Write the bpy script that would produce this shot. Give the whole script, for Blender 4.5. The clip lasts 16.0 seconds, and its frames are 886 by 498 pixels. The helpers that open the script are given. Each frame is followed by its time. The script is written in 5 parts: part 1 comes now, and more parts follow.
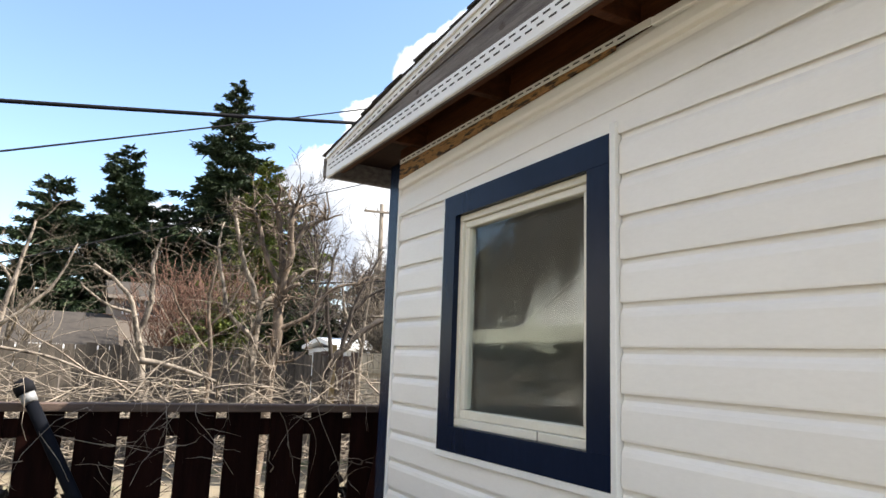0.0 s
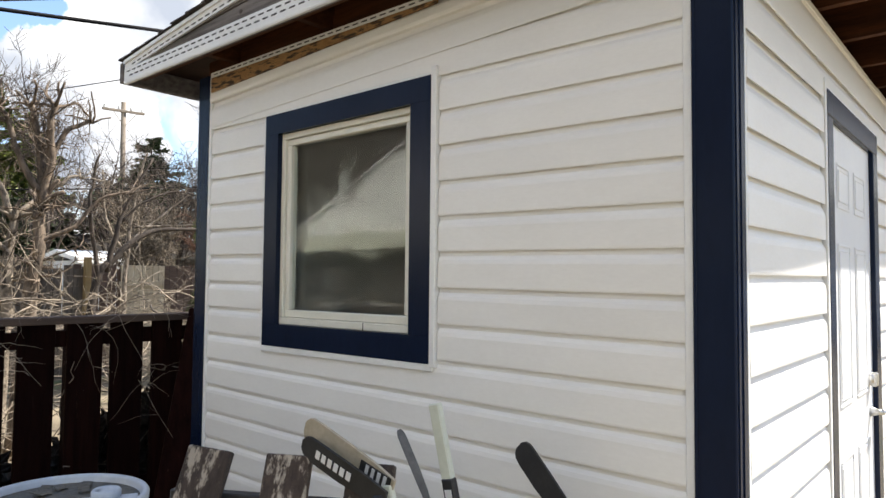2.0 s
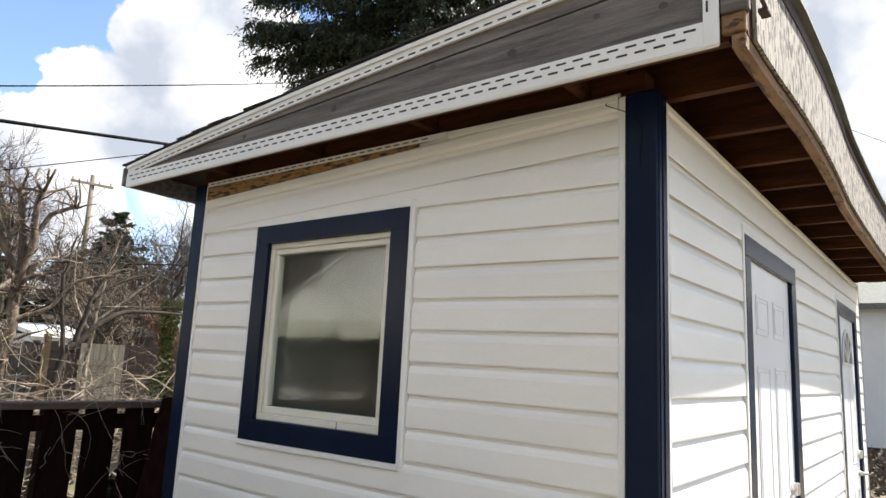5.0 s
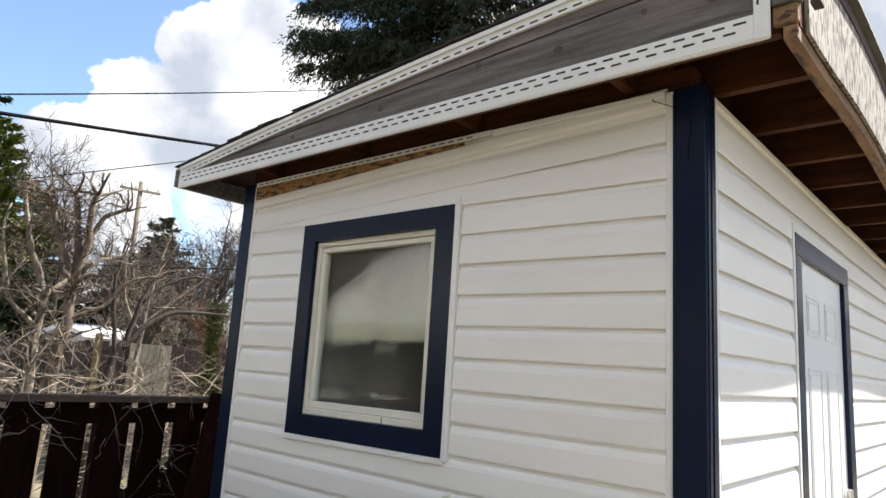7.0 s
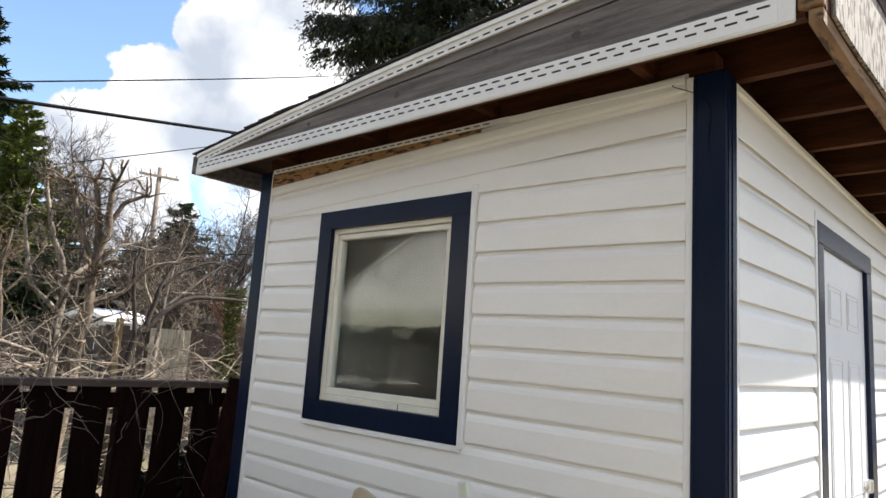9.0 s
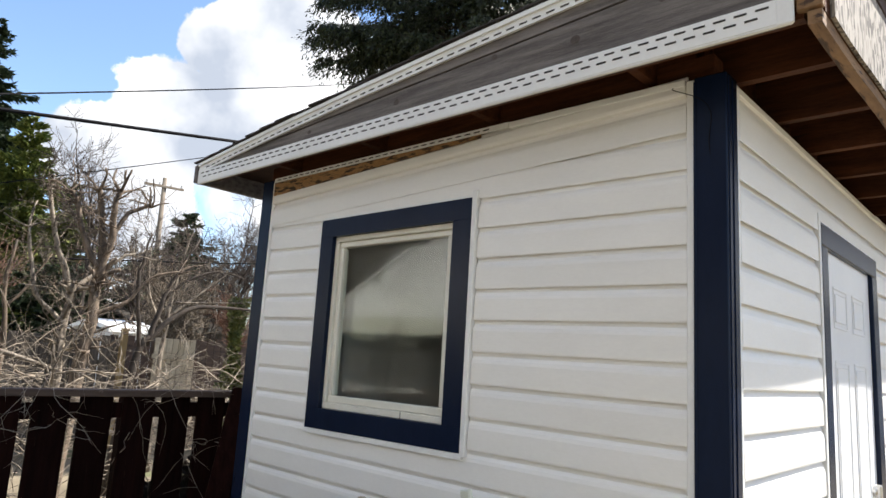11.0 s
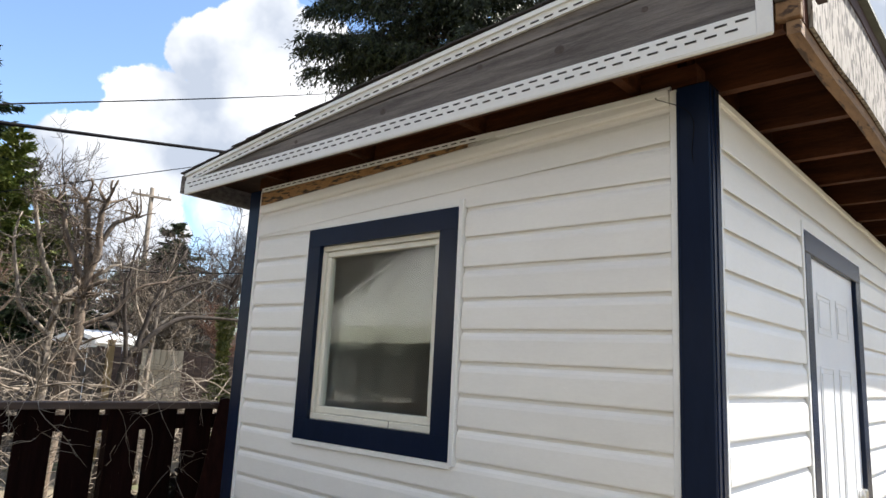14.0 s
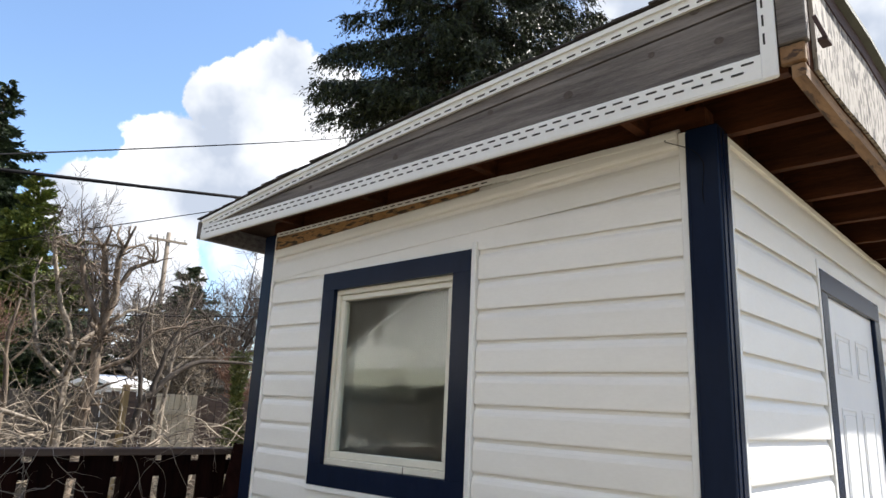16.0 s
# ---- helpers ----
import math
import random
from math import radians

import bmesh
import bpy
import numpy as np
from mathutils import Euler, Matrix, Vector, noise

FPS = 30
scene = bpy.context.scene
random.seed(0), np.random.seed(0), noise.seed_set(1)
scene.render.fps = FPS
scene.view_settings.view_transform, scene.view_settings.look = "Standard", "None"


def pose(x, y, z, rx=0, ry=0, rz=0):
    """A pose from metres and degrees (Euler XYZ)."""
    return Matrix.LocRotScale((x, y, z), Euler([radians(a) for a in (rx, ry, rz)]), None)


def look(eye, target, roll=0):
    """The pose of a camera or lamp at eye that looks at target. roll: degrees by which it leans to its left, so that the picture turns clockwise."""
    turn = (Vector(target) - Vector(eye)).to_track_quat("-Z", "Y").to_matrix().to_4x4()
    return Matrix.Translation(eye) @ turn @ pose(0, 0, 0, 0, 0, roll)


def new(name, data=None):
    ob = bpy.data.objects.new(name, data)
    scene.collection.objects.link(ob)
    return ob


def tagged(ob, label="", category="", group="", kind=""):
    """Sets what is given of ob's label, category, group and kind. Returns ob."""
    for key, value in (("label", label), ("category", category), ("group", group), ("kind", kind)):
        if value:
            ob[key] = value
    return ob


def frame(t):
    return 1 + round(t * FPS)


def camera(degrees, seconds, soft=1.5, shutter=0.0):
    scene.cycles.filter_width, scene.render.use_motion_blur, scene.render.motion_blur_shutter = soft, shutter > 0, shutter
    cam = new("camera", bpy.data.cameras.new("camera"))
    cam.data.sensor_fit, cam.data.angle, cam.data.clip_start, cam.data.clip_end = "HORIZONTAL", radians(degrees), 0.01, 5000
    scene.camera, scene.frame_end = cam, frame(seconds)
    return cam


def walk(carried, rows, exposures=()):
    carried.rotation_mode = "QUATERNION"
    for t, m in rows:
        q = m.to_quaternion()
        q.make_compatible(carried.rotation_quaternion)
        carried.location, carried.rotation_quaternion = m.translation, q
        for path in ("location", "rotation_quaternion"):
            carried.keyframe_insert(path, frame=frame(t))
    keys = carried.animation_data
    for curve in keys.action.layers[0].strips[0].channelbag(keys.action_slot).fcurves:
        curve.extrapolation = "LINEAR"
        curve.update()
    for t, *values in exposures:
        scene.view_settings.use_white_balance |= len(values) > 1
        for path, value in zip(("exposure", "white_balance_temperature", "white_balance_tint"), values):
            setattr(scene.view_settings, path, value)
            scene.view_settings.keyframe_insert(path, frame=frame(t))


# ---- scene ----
cam = camera(66.4, 16.0)
STOPS = 1.37
PATH = [
    (0, (-1.393, -0.454, 1.464), (-0.45, 1.276, 1.807), 2.2),
    (0.5, (-1.504, -0.528, 1.465), (-0.372, 1.081, 1.824), 3.4),
    (1, (-1.667, -0.706, 1.426), (-0.404, 0.828, 1.652), 1.2),
    (1.5, (-1.714, -0.695, 1.422), (-0.333, 0.749, 1.521), 1.4),
    (2, (-1.829, -0.586, 1.432), (-0.315, 0.718, 1.527), 0.5),
    (2.5, (-1.906, -0.614, 1.448), (-0.301, 0.571, 1.598), 1.7),
    (3, (-1.997, -0.795, 1.439), (-0.489, 0.508, 1.612), 5.3),
    (3.5, (-2.018, -0.853, 1.454), (-0.462, 0.39, 1.629), 4.6),
    (4, (-2.056, -0.808, 1.527), (-0.457, 0.35, 1.849), 2.4),
    (6.5, (-2.165, -0.777, 1.475), (-0.68, 0.514, 1.832), 3.9),
    (7, (-2.158, -0.776, 1.468), (-0.676, 0.517, 1.83), 3.6),
    (7.5, (-2.156, -0.771, 1.462), (-0.675, 0.528, 1.808), 3.7),
    (8, (-2.16, -0.766, 1.471), (-0.694, 0.558, 1.783), 4.0),
    (8.5, (-2.154, -0.77, 1.474), (-0.696, 0.563, 1.786), 3.7),
    (9, (-2.152, -0.771, 1.478), (-0.695, 0.561, 1.795), 3.9),
    (11.5, (-2.132, -0.776, 1.475), (-0.688, 0.563, 1.822), 3.3),
    (12, (-2.137, -0.777, 1.47), (-0.679, 0.542, 1.831), 3.3),
    (12.5, (-2.137, -0.784, 1.476), (-0.667, 0.524, 1.834), 2.8),
    (13, (-2.133, -0.789, 1.478), (-0.66, 0.515, 1.838), 2.7),
    (13.5, (-2.138, -0.784, 1.472), (-0.67, 0.523, 1.842), 2.7),
    (14, (-2.132, -0.787, 1.48), (-0.671, 0.529, 1.843), 2.9),
    (14.5, (-2.136, -0.79, 1.493), (-0.693, 0.533, 1.9), 2.9),
    (15, (-2.142, -0.789, 1.485), (-0.716, 0.537, 1.941), 2.8),
    (15.5, (-2.145, -0.798, 1.489), (-0.727, 0.531, 1.961), 2.5),
    (16, (-2.142, -0.799, 1.484), (-0.73, 0.534, 1.964), 2.6),
]
walk(cam, [(t, look(eye, target, roll)) for t, eye, target, roll in PATH], exposures=((0, STOPS + 0.27, 6650, 10), (2, STOPS + 0.1, 6700, 10), (4, STOPS + 0.02, 6700, 10), (9, STOPS, 6600, 10), (16, STOPS - 0.02, 6450, 10)))

# ---- world and sun ----
SUN_EL, SUN_AZ = 49.5, 113.7
world = bpy.data.worlds.new("sky")
scene.world = world
world.use_nodes = True
nt = world.node_tree
nt.nodes.clear()


def node(tree, kind, **sets):
    n = tree.nodes.new(kind)
    for key, value in sets.items():
        if key in n.inputs:
            n.inputs[key].default_value = value
    return n


sky = node(nt, "ShaderNodeTexSky")
sky.sky_type = "NISHITA"
sky.sun_disc = False
sky.sun_elevation, sky.sun_rotation = radians(SUN_EL), radians(SUN_AZ)
sky.air_density, sky.dust_density, sky.ozone_density = 1.0, 0.25, 2.4
blue = node(nt, "ShaderNodeBackground", Strength=0.108)
nt.links.new(sky.outputs[0], blue.inputs["Color"])
white = node(nt, "ShaderNodeBackground", Color=(1.0, 1.0, 1.0, 1), Strength=0.56)
coord = node(nt, "ShaderNodeTexCoord")
lobes = node(nt, "ShaderNodeTexNoise", Scale=4.2, Detail=9.0, Roughness=0.56, Distortion=0.15)
nt.links.new(coord.outputs["Generated"], lobes.inputs["Vector"])
lean = node(nt, "ShaderNodeVectorMath")
lean.operation = "DOT_PRODUCT"
lean.inputs[1].default_value = (0.95, -0.10, -0.45)
nt.links.new(coord.outputs["Generated"], lean.inputs[0])
amount = node(nt, "ShaderNodeMath")
amount.operation = "MULTIPLY_ADD"
amount.inputs[1].default_value = 0.72
nt.links.new(lean.outputs["Value"], amount.inputs[0])
nt.links.new(lobes.outputs["Fac"], amount.inputs[2])
cover = node(nt, "ShaderNodeValToRGB")
cover.color_ramp.elements[0].position, cover.color_ramp.elements[0].color = 0.695, (0, 0, 0, 1)
cover.color_ramp.elements[1].position, cover.color_ramp.elements[1].color = 0.785, (1, 1, 1, 1)
nt.links.new(amount.outputs[0], cover.inputs["Fac"])
# heaped clouds over the shed and low over the trees: direction, half width in degrees
# the last, widest heap is an unseen bank added to brighten the window wall
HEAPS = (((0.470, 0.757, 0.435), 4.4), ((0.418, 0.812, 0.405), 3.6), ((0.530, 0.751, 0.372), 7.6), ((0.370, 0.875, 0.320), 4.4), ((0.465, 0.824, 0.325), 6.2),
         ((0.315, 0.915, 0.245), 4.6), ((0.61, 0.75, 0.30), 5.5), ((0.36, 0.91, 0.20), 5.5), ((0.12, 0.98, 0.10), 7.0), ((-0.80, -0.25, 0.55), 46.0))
puffs = node(nt, "ShaderNodeTexNoise", Scale=10.0, Detail=9.0, Roughness=0.58, Distortion=0.1)
nt.links.new(coord.outputs["Generated"], puffs.inputs["Vector"])
heap_field = None
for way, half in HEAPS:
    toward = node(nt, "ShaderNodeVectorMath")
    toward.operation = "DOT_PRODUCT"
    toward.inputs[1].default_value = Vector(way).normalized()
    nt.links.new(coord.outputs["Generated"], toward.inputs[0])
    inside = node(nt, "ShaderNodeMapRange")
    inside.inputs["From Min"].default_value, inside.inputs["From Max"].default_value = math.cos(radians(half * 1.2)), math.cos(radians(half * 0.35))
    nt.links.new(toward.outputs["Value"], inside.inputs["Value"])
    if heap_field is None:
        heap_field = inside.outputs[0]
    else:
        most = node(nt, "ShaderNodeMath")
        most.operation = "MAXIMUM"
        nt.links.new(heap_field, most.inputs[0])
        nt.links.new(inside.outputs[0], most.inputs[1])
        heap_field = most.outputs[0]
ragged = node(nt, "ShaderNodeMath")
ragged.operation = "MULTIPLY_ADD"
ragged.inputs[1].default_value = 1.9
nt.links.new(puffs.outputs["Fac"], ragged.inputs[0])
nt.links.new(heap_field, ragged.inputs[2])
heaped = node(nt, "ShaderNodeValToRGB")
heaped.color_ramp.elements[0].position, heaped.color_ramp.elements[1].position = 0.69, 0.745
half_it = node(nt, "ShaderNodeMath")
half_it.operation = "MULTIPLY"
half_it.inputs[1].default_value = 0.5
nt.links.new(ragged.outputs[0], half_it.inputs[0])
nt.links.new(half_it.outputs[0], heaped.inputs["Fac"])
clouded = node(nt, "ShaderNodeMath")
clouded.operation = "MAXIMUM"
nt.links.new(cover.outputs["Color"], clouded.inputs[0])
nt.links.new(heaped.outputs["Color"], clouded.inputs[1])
shade = node(nt, "ShaderNodeTexNoise", Scale=6.0, Detail=5.0)
nt.links.new(coord.outputs["Generated"], shade.inputs["Vector"])
tone = node(nt, "ShaderNodeValToRGB")
tone.color_ramp.elements[0].position, tone.color_ramp.elements[0].color = 0.38, (0.44, 0.49, 0.58, 1)
tone.color_ramp.elements[1].position, tone.color_ramp.elements[1].color = 0.62, (1, 1, 1, 1)
nt.links.new(shade.outputs["Fac"], tone.inputs["Fac"])
nt.links.new(tone.outputs["Color"], white.inputs["Color"])
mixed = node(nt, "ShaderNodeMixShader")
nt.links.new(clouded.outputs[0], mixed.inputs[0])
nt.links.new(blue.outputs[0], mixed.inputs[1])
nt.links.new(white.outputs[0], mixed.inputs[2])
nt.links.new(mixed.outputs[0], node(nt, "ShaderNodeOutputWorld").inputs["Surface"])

sun = new("sun", bpy.data.lights.new("sun", "SUN"))
sun.data.energy, sun.data.angle, sun.data.color = 5.4, radians(0.53), (1.0, 0.95, 0.87)
az, el = radians(SUN_AZ), radians(SUN_EL)
sun.matrix_world = look((math.sin(az) * 60, math.cos(az) * 60, math.tan(el) * 60), (0, 0, 0))


# ---- materials ----
def surface(name, low, high, rough=0.6, scale=6.0, fine=70.0, bump=0.15, stretch=(1, 1, 1), jitter=0.0, metal=0.0, specular=0.5,
            wear=None, wear_at=0.62, wear_scale=9.0, depth=0.01):
    """A painted, wooden, mineral or metal surface: broad and fine variation of colour, relief, and an optional worn layer."""
    m = bpy.data.materials.new(name)
    m.use_nodes = True
    t = m.node_tree
    b = t.nodes["Principled BSDF"]
    b.inputs["Roughness"].default_value, b.inputs["Metallic"].default_value = rough, metal
    b.inputs["Specular IOR Level"].default_value = specular
    c = node(t, "ShaderNodeTexCoord")
    info = node(t, "ShaderNodeObjectInfo")
    move = node(t, "ShaderNodeVectorMath")
    move.operation = "MULTIPLY_ADD"
    move.inputs[1].default_value = stretch
    spread = node(t, "ShaderNodeMath")
    spread.operation = "MULTIPLY"
    spread.inputs[1].default_value = 37.0
    t.links.new(info.outputs["Random"], spread.inputs[0])
    t.links.new(c.outputs["Object"], move.inputs[0])
    t.links.new(spread.outputs[0], move.inputs[2])
    broad = node(t, "ShaderNodeTexNoise", Scale=scale, Detail=6.0, Roughness=0.6)
    grain = node(t, "ShaderNodeTexNoise", Scale=fine, Detail=4.0, Roughness=0.6)
    for n in (broad, grain):
        t.links.new(move.outputs[0], n.inputs["Vector"])
    both = node(t, "ShaderNodeMath")
    both.operation = "MULTIPLY_ADD"
    both.inputs[1].default_value = 0.45
    t.links.new(grain.outputs["Fac"], both.inputs[0])
    t.links.new(broad.outputs["Fac"], both.inputs[2])
    ramp = node(t, "ShaderNodeValToRGB")
    ramp.color_ramp.elements[0].position, ramp.color_ramp.elements[0].color = 0.48, (*low, 1)
    ramp.color_ramp.elements[1].position, ramp.color_ramp.elements[1].color = 0.95, (*high, 1)
    t.links.new(both.outputs[0], ramp.inputs["Fac"])
    colour = ramp.outputs["Color"]
    if wear:
        worn = node(t, "ShaderNodeTexNoise", Scale=wear_scale, Detail=8.0, Roughness=0.7)
        t.links.new(move.outputs[0], worn.inputs["Vector"])
        mask = node(t, "ShaderNodeValToRGB")
        mask.color_ramp.elements[0].position, mask.color_ramp.elements[1].position = wear_at - 0.03, wear_at + 0.04
        t.links.new(worn.outputs["Fac"], mask.inputs["Fac"])
        mix = node(t, "ShaderNodeMix")
        mix.data_type = "RGBA"
        t.links.new(mask.outputs["Color"], mix.inputs[0])
        t.links.new(colour, mix.inputs[6])
        mix.inputs[7].default_value = (*wear, 1)
        colour = mix.outputs[2]
    if jitter:
        hsv = node(t, "ShaderNodeHueSaturation")
        value = node(t, "ShaderNodeMapRange")
        value.inputs["To Min"].default_value, value.inputs["To Max"].default_value = 1 - jitter, 1 + jitter
        t.links.new(info.outputs["Random"], value.inputs["Value"])
        t.links.new(value.outputs[0], hsv.inputs["Value"])
        t.links.new(colour, hsv.inputs["Color"])
        colour = hsv.outputs["Color"]
    t.links.new(colour, b.inputs["Base Color"])
    relief = node(t, "ShaderNodeBump", Strength=bump, Distance=depth)
    t.links.new(both.outputs[0], relief.inputs["Height"])
    t.links.new(relief.outputs[0], b.inputs["Normal"])
    return m


def foliage(name, low, high, rough=0.55):
    m = bpy.data.materials.new(name)
    m.use_nodes = True
    t = m.node_tree
    b = t.nodes["Principled BSDF"]
    b.inputs["Roughness"].default_value, b.inputs["Specular IOR Level"].default_value = rough, 0.25
    geo = node(t, "ShaderNodeNewGeometry")
    ramp = node(t, "ShaderNodeValToRGB")
    ramp.color_ramp.elements[0].color, ramp.color_ramp.elements[1].color = (*low, 1), (*high, 1)
    t.links.new(geo.outputs["Random Per Island"], ramp.inputs["Fac"])
    t.links.new(ramp.outputs["Color"], b.inputs["Base Color"])
    return m


def glazing(name, ripple, gain, dust=0.0):
    """A thin clear sheet: clear to look through, with its mirror image by angle."""
    m = bpy.data.materials.new(name)
    m.use_nodes = True
    t = m.node_tree
    t.nodes.clear()
    facing = node(t, "ShaderNodeLayerWeight", Blend=0.5)
    steep = node(t, "ShaderNodeMath")
    steep.operation = "POWER"
    steep.inputs[1].default_value = 5.0
    t.links.new(facing.outputs["Facing"], steep.inputs[0])
    fres = node(t, "ShaderNodeMath")
    fres.operation = "MULTIPLY_ADD"
    fres.inputs[1].default_value, fres.inputs[2].default_value = 0.96, 0.04
    t.links.new(steep.outputs[0], fres.inputs[0])
    more = node(t, "ShaderNodeMath")
    more.operation = "MULTIPLY"
    more.use_clamp = True
    more.inputs[1].default_value = gain
    gloss = node(t, "ShaderNodeBsdfGlossy", Roughness=0.012 + 0.008 * ripple)
    clear = node(t, "ShaderNodeBsdfTransparent", Color=(0.93, 0.95, 0.94, 1))
    mix = node(t, "ShaderNodeMixShader")
    c = node(t, "ShaderNodeTexCoord")
    wave = node(t, "ShaderNodeTexNoise", Scale=7.0, Detail=3.0, Distortion=1.2)
    squeeze = node(t, "ShaderNodeMapping", Scale=(1, 2.6, 0.6))
    crease = node(t, "ShaderNodeTexNoise", Scale=34.0, Detail=1.5, Distortion=2.0)
    upright = node(t, "ShaderNodeMapping", Scale=(1, 1.6, 0.45))
    t.links.new(c.outputs["Object"], upright.inputs["Vector"])
    t.links.new(upright.outputs[0], crease.inputs["Vector"])
    heights = node(t, "ShaderNodeMath")
    heights.operation = "MULTIPLY_ADD"
    heights.inputs[1].default_value = 0.5
    t.links.new(crease.outputs["Fac"], heights.inputs[0])
    t.links.new(wave.outputs["Fac"], heights.inputs[2])
    t.links.new(c.outputs["Object"], squeeze.inputs["Vector"])
    t.links.new(squeeze.outputs[0], wave.inputs["Vector"])
    relief = node(t, "ShaderNodeBump", Strength=ripple, Distance=0.0009)
    t.links.new(heights.outputs[0], relief.inputs["Height"])
    t.links.new(relief.outputs[0], gloss.inputs["Normal"])
    t.links.new(fres.outputs[0], more.inputs[0])
    t.links.new(more.outputs[0], mix.inputs[0])
    t.links.new(clear.outputs[0], mix.inputs[1])
    t.links.new(gloss.outputs[0], mix.inputs[2])
    last = mix
    if dust:
        haze = node(t, "ShaderNodeBsdfDiffuse", Color=(0.50, 0.47, 0.42, 1))
        last = node(t, "ShaderNodeMixShader", Fac=dust)
        t.links.new(mix.outputs[0], last.inputs[1])
        t.links.new(haze.outputs[0], last.inputs[2])
    t.links.new(last.outputs[0], node(t, "ShaderNodeOutputMaterial").inputs["Surface"])
    return m


def flake_board(name):
    """Pressed board of long pale flakes."""
    m = surface(name, (0.30, 0.26, 0.20), (0.62, 0.56, 0.46), 0.8, 5.0, 60.0, 0.4)
    t = m.node_tree
    b = t.nodes["Principled BSDF"]
    c = node(t, "ShaderNodeTexCoord")
    warp = node(t, "ShaderNodeMapping", Scale=(75, 75, 26), Rotation=(0, 0.25, 0))
    chips = node(t, "ShaderNodeTexVoronoi", Scale=1.0)
    t.links.new(c.outputs["Object"], warp.inputs["Vector"])
    t.links.new(warp.outputs[0], chips.inputs["Vector"])
    grey = node(t, "ShaderNodeRGBToBW")
    t.links.new(chips.outputs["Color"], grey.inputs[0])
    ramp = node(t, "ShaderNodeValToRGB")
    ramp.color_ramp.elements[0].position, ramp.color_ramp.elements[1].position = 0.22, 0.62
    ramp.color_ramp.elements[0].color, ramp.color_ramp.elements[1].color = (0.045, 0.037, 0.036, 1), (0.33, 0.30, 0.27, 1)
    t.links.new(grey.outputs[0], ramp.inputs["Fac"])
    t.links.new(ramp.outputs["Color"], b.inputs["Base Color"])
    relief = node(t, "ShaderNodeBump", Strength=0.5, Distance=0.004)
    t.links.new(grey.outputs[0], relief.inputs["Height"])
    t.links.new(relief.outputs[0], b.inputs["Normal"])
    return m


SIDING = surface("white_vinyl", (0.775, 0.762, 0.740), (0.845, 0.832, 0.812), 0.42, 1.6, 40.0, 0.05, (1, 1, 3), 0.02, wear=(0.60, 0.56, 0.49), wear_at=0.75, wear_scale=14.0, depth=0.004)
TRIM = surface("white_trim", (0.74, 0.74, 0.73), (0.83, 0.83, 0.82), 0.4, 3.0, 60.0, 0.05, wear=(0.50, 0.48, 0.44), wear_at=0.74, wear_scale=18.0, depth=0.003)
CREAM = surface("cream_vinyl", (0.66, 0.64, 0.56), (0.76, 0.74, 0.66), 0.4, 4.0, 80.0, 0.05, wear=(0.35, 0.33, 0.28), wear_at=0.72, wear_scale=20.0, depth=0.002)
NAVY = surface("navy_metal", (0.0038, 0.0088, 0.025), (0.0068, 0.0135, 0.036), 0.27, 3.0, 50.0, 0.08, (1, 1, 0.3), specular=0.16, wear=(0.03, 0.04, 0.07), wear_at=0.72, wear_scale=12.0, depth=0.004)
SLOT = surface("dark_slot", (0.02, 0.02, 0.02), (0.05, 0.045, 0.04), 0.8)
GREYWOOD = surface("weathered_grey_wood", (0.052, 0.045, 0.042), (0.225, 0.20, 0.188), 0.85, 3.0, 50.0, 0.5, (8, 0.7, 12), 0.12, wear=(0.05, 0.045, 0.04), wear_at=0.71, wear_scale=2.5)
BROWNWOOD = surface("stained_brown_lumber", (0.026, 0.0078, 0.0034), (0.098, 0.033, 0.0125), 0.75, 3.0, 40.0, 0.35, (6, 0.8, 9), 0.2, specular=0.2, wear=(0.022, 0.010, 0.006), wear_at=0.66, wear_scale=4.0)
ROT = surface("rotted_wood", (0.20, 0.095, 0.030), (0.50, 0.29, 0.12), 0.85, 5.0, 60.0, 0.5, (1, 2, 9), wear=(0.035, 0.02, 0.012), wear_at=0.52, wear_scale=5.0)
KNOT = surface("dark_knot", (0.045, 0.035, 0.03), (0.10, 0.08, 0.07), 0.8, 30.0, 120.0, 0.4)
RAWWOOD = surface("raw_lumber", (0.13, 0.068, 0.030), (0.27, 0.155, 0.072), 0.75, 4.0, 50.0, 0.35, (1, 5, 9), 0.1, wear=(0.05, 0.026, 0.014), wear_at=0.56, wear_scale=5.0)
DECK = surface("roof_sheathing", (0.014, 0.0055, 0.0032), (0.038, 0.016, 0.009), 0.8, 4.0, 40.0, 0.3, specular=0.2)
OSB = flake_board("flake_board")
SHINGLE = surface("dark_shingle", (0.022, 0.019, 0.018), (0.06, 0.05, 0.048), 0.95, 12.0, 220.0, 0.7, jitter=0.25)
EDGE = surface("grey_roof_edge", (0.07, 0.078, 0.07), (0.14, 0.15, 0.135), 0.85, 8.0, 160.0, 0.5)
DRIP = surface("dark_drip_board", (0.035, 0.02, 0.022), (0.08, 0.05, 0.05), 0.8)
DOORWHITE = surface("white_door_paint", (0.72, 0.73, 0.76), (0.79, 0.80, 0.82), 0.35, 2.0, 60.0, 0.04, depth=0.003)
CHROME = surface("satin_nickel", (0.50, 0.49, 0.47), (0.66, 0.65, 0.63), 0.3, metal=1.0)
GLASS = glazing("window_glass", 0.010, 0.8)
FILM = glazing("wrinkled_film", 0.8, 2.4, 0.035)
INSIDE = surface("unlit_lining", (0.10, 0.08, 0.065), (0.18, 0.15, 0.12), 0.9)
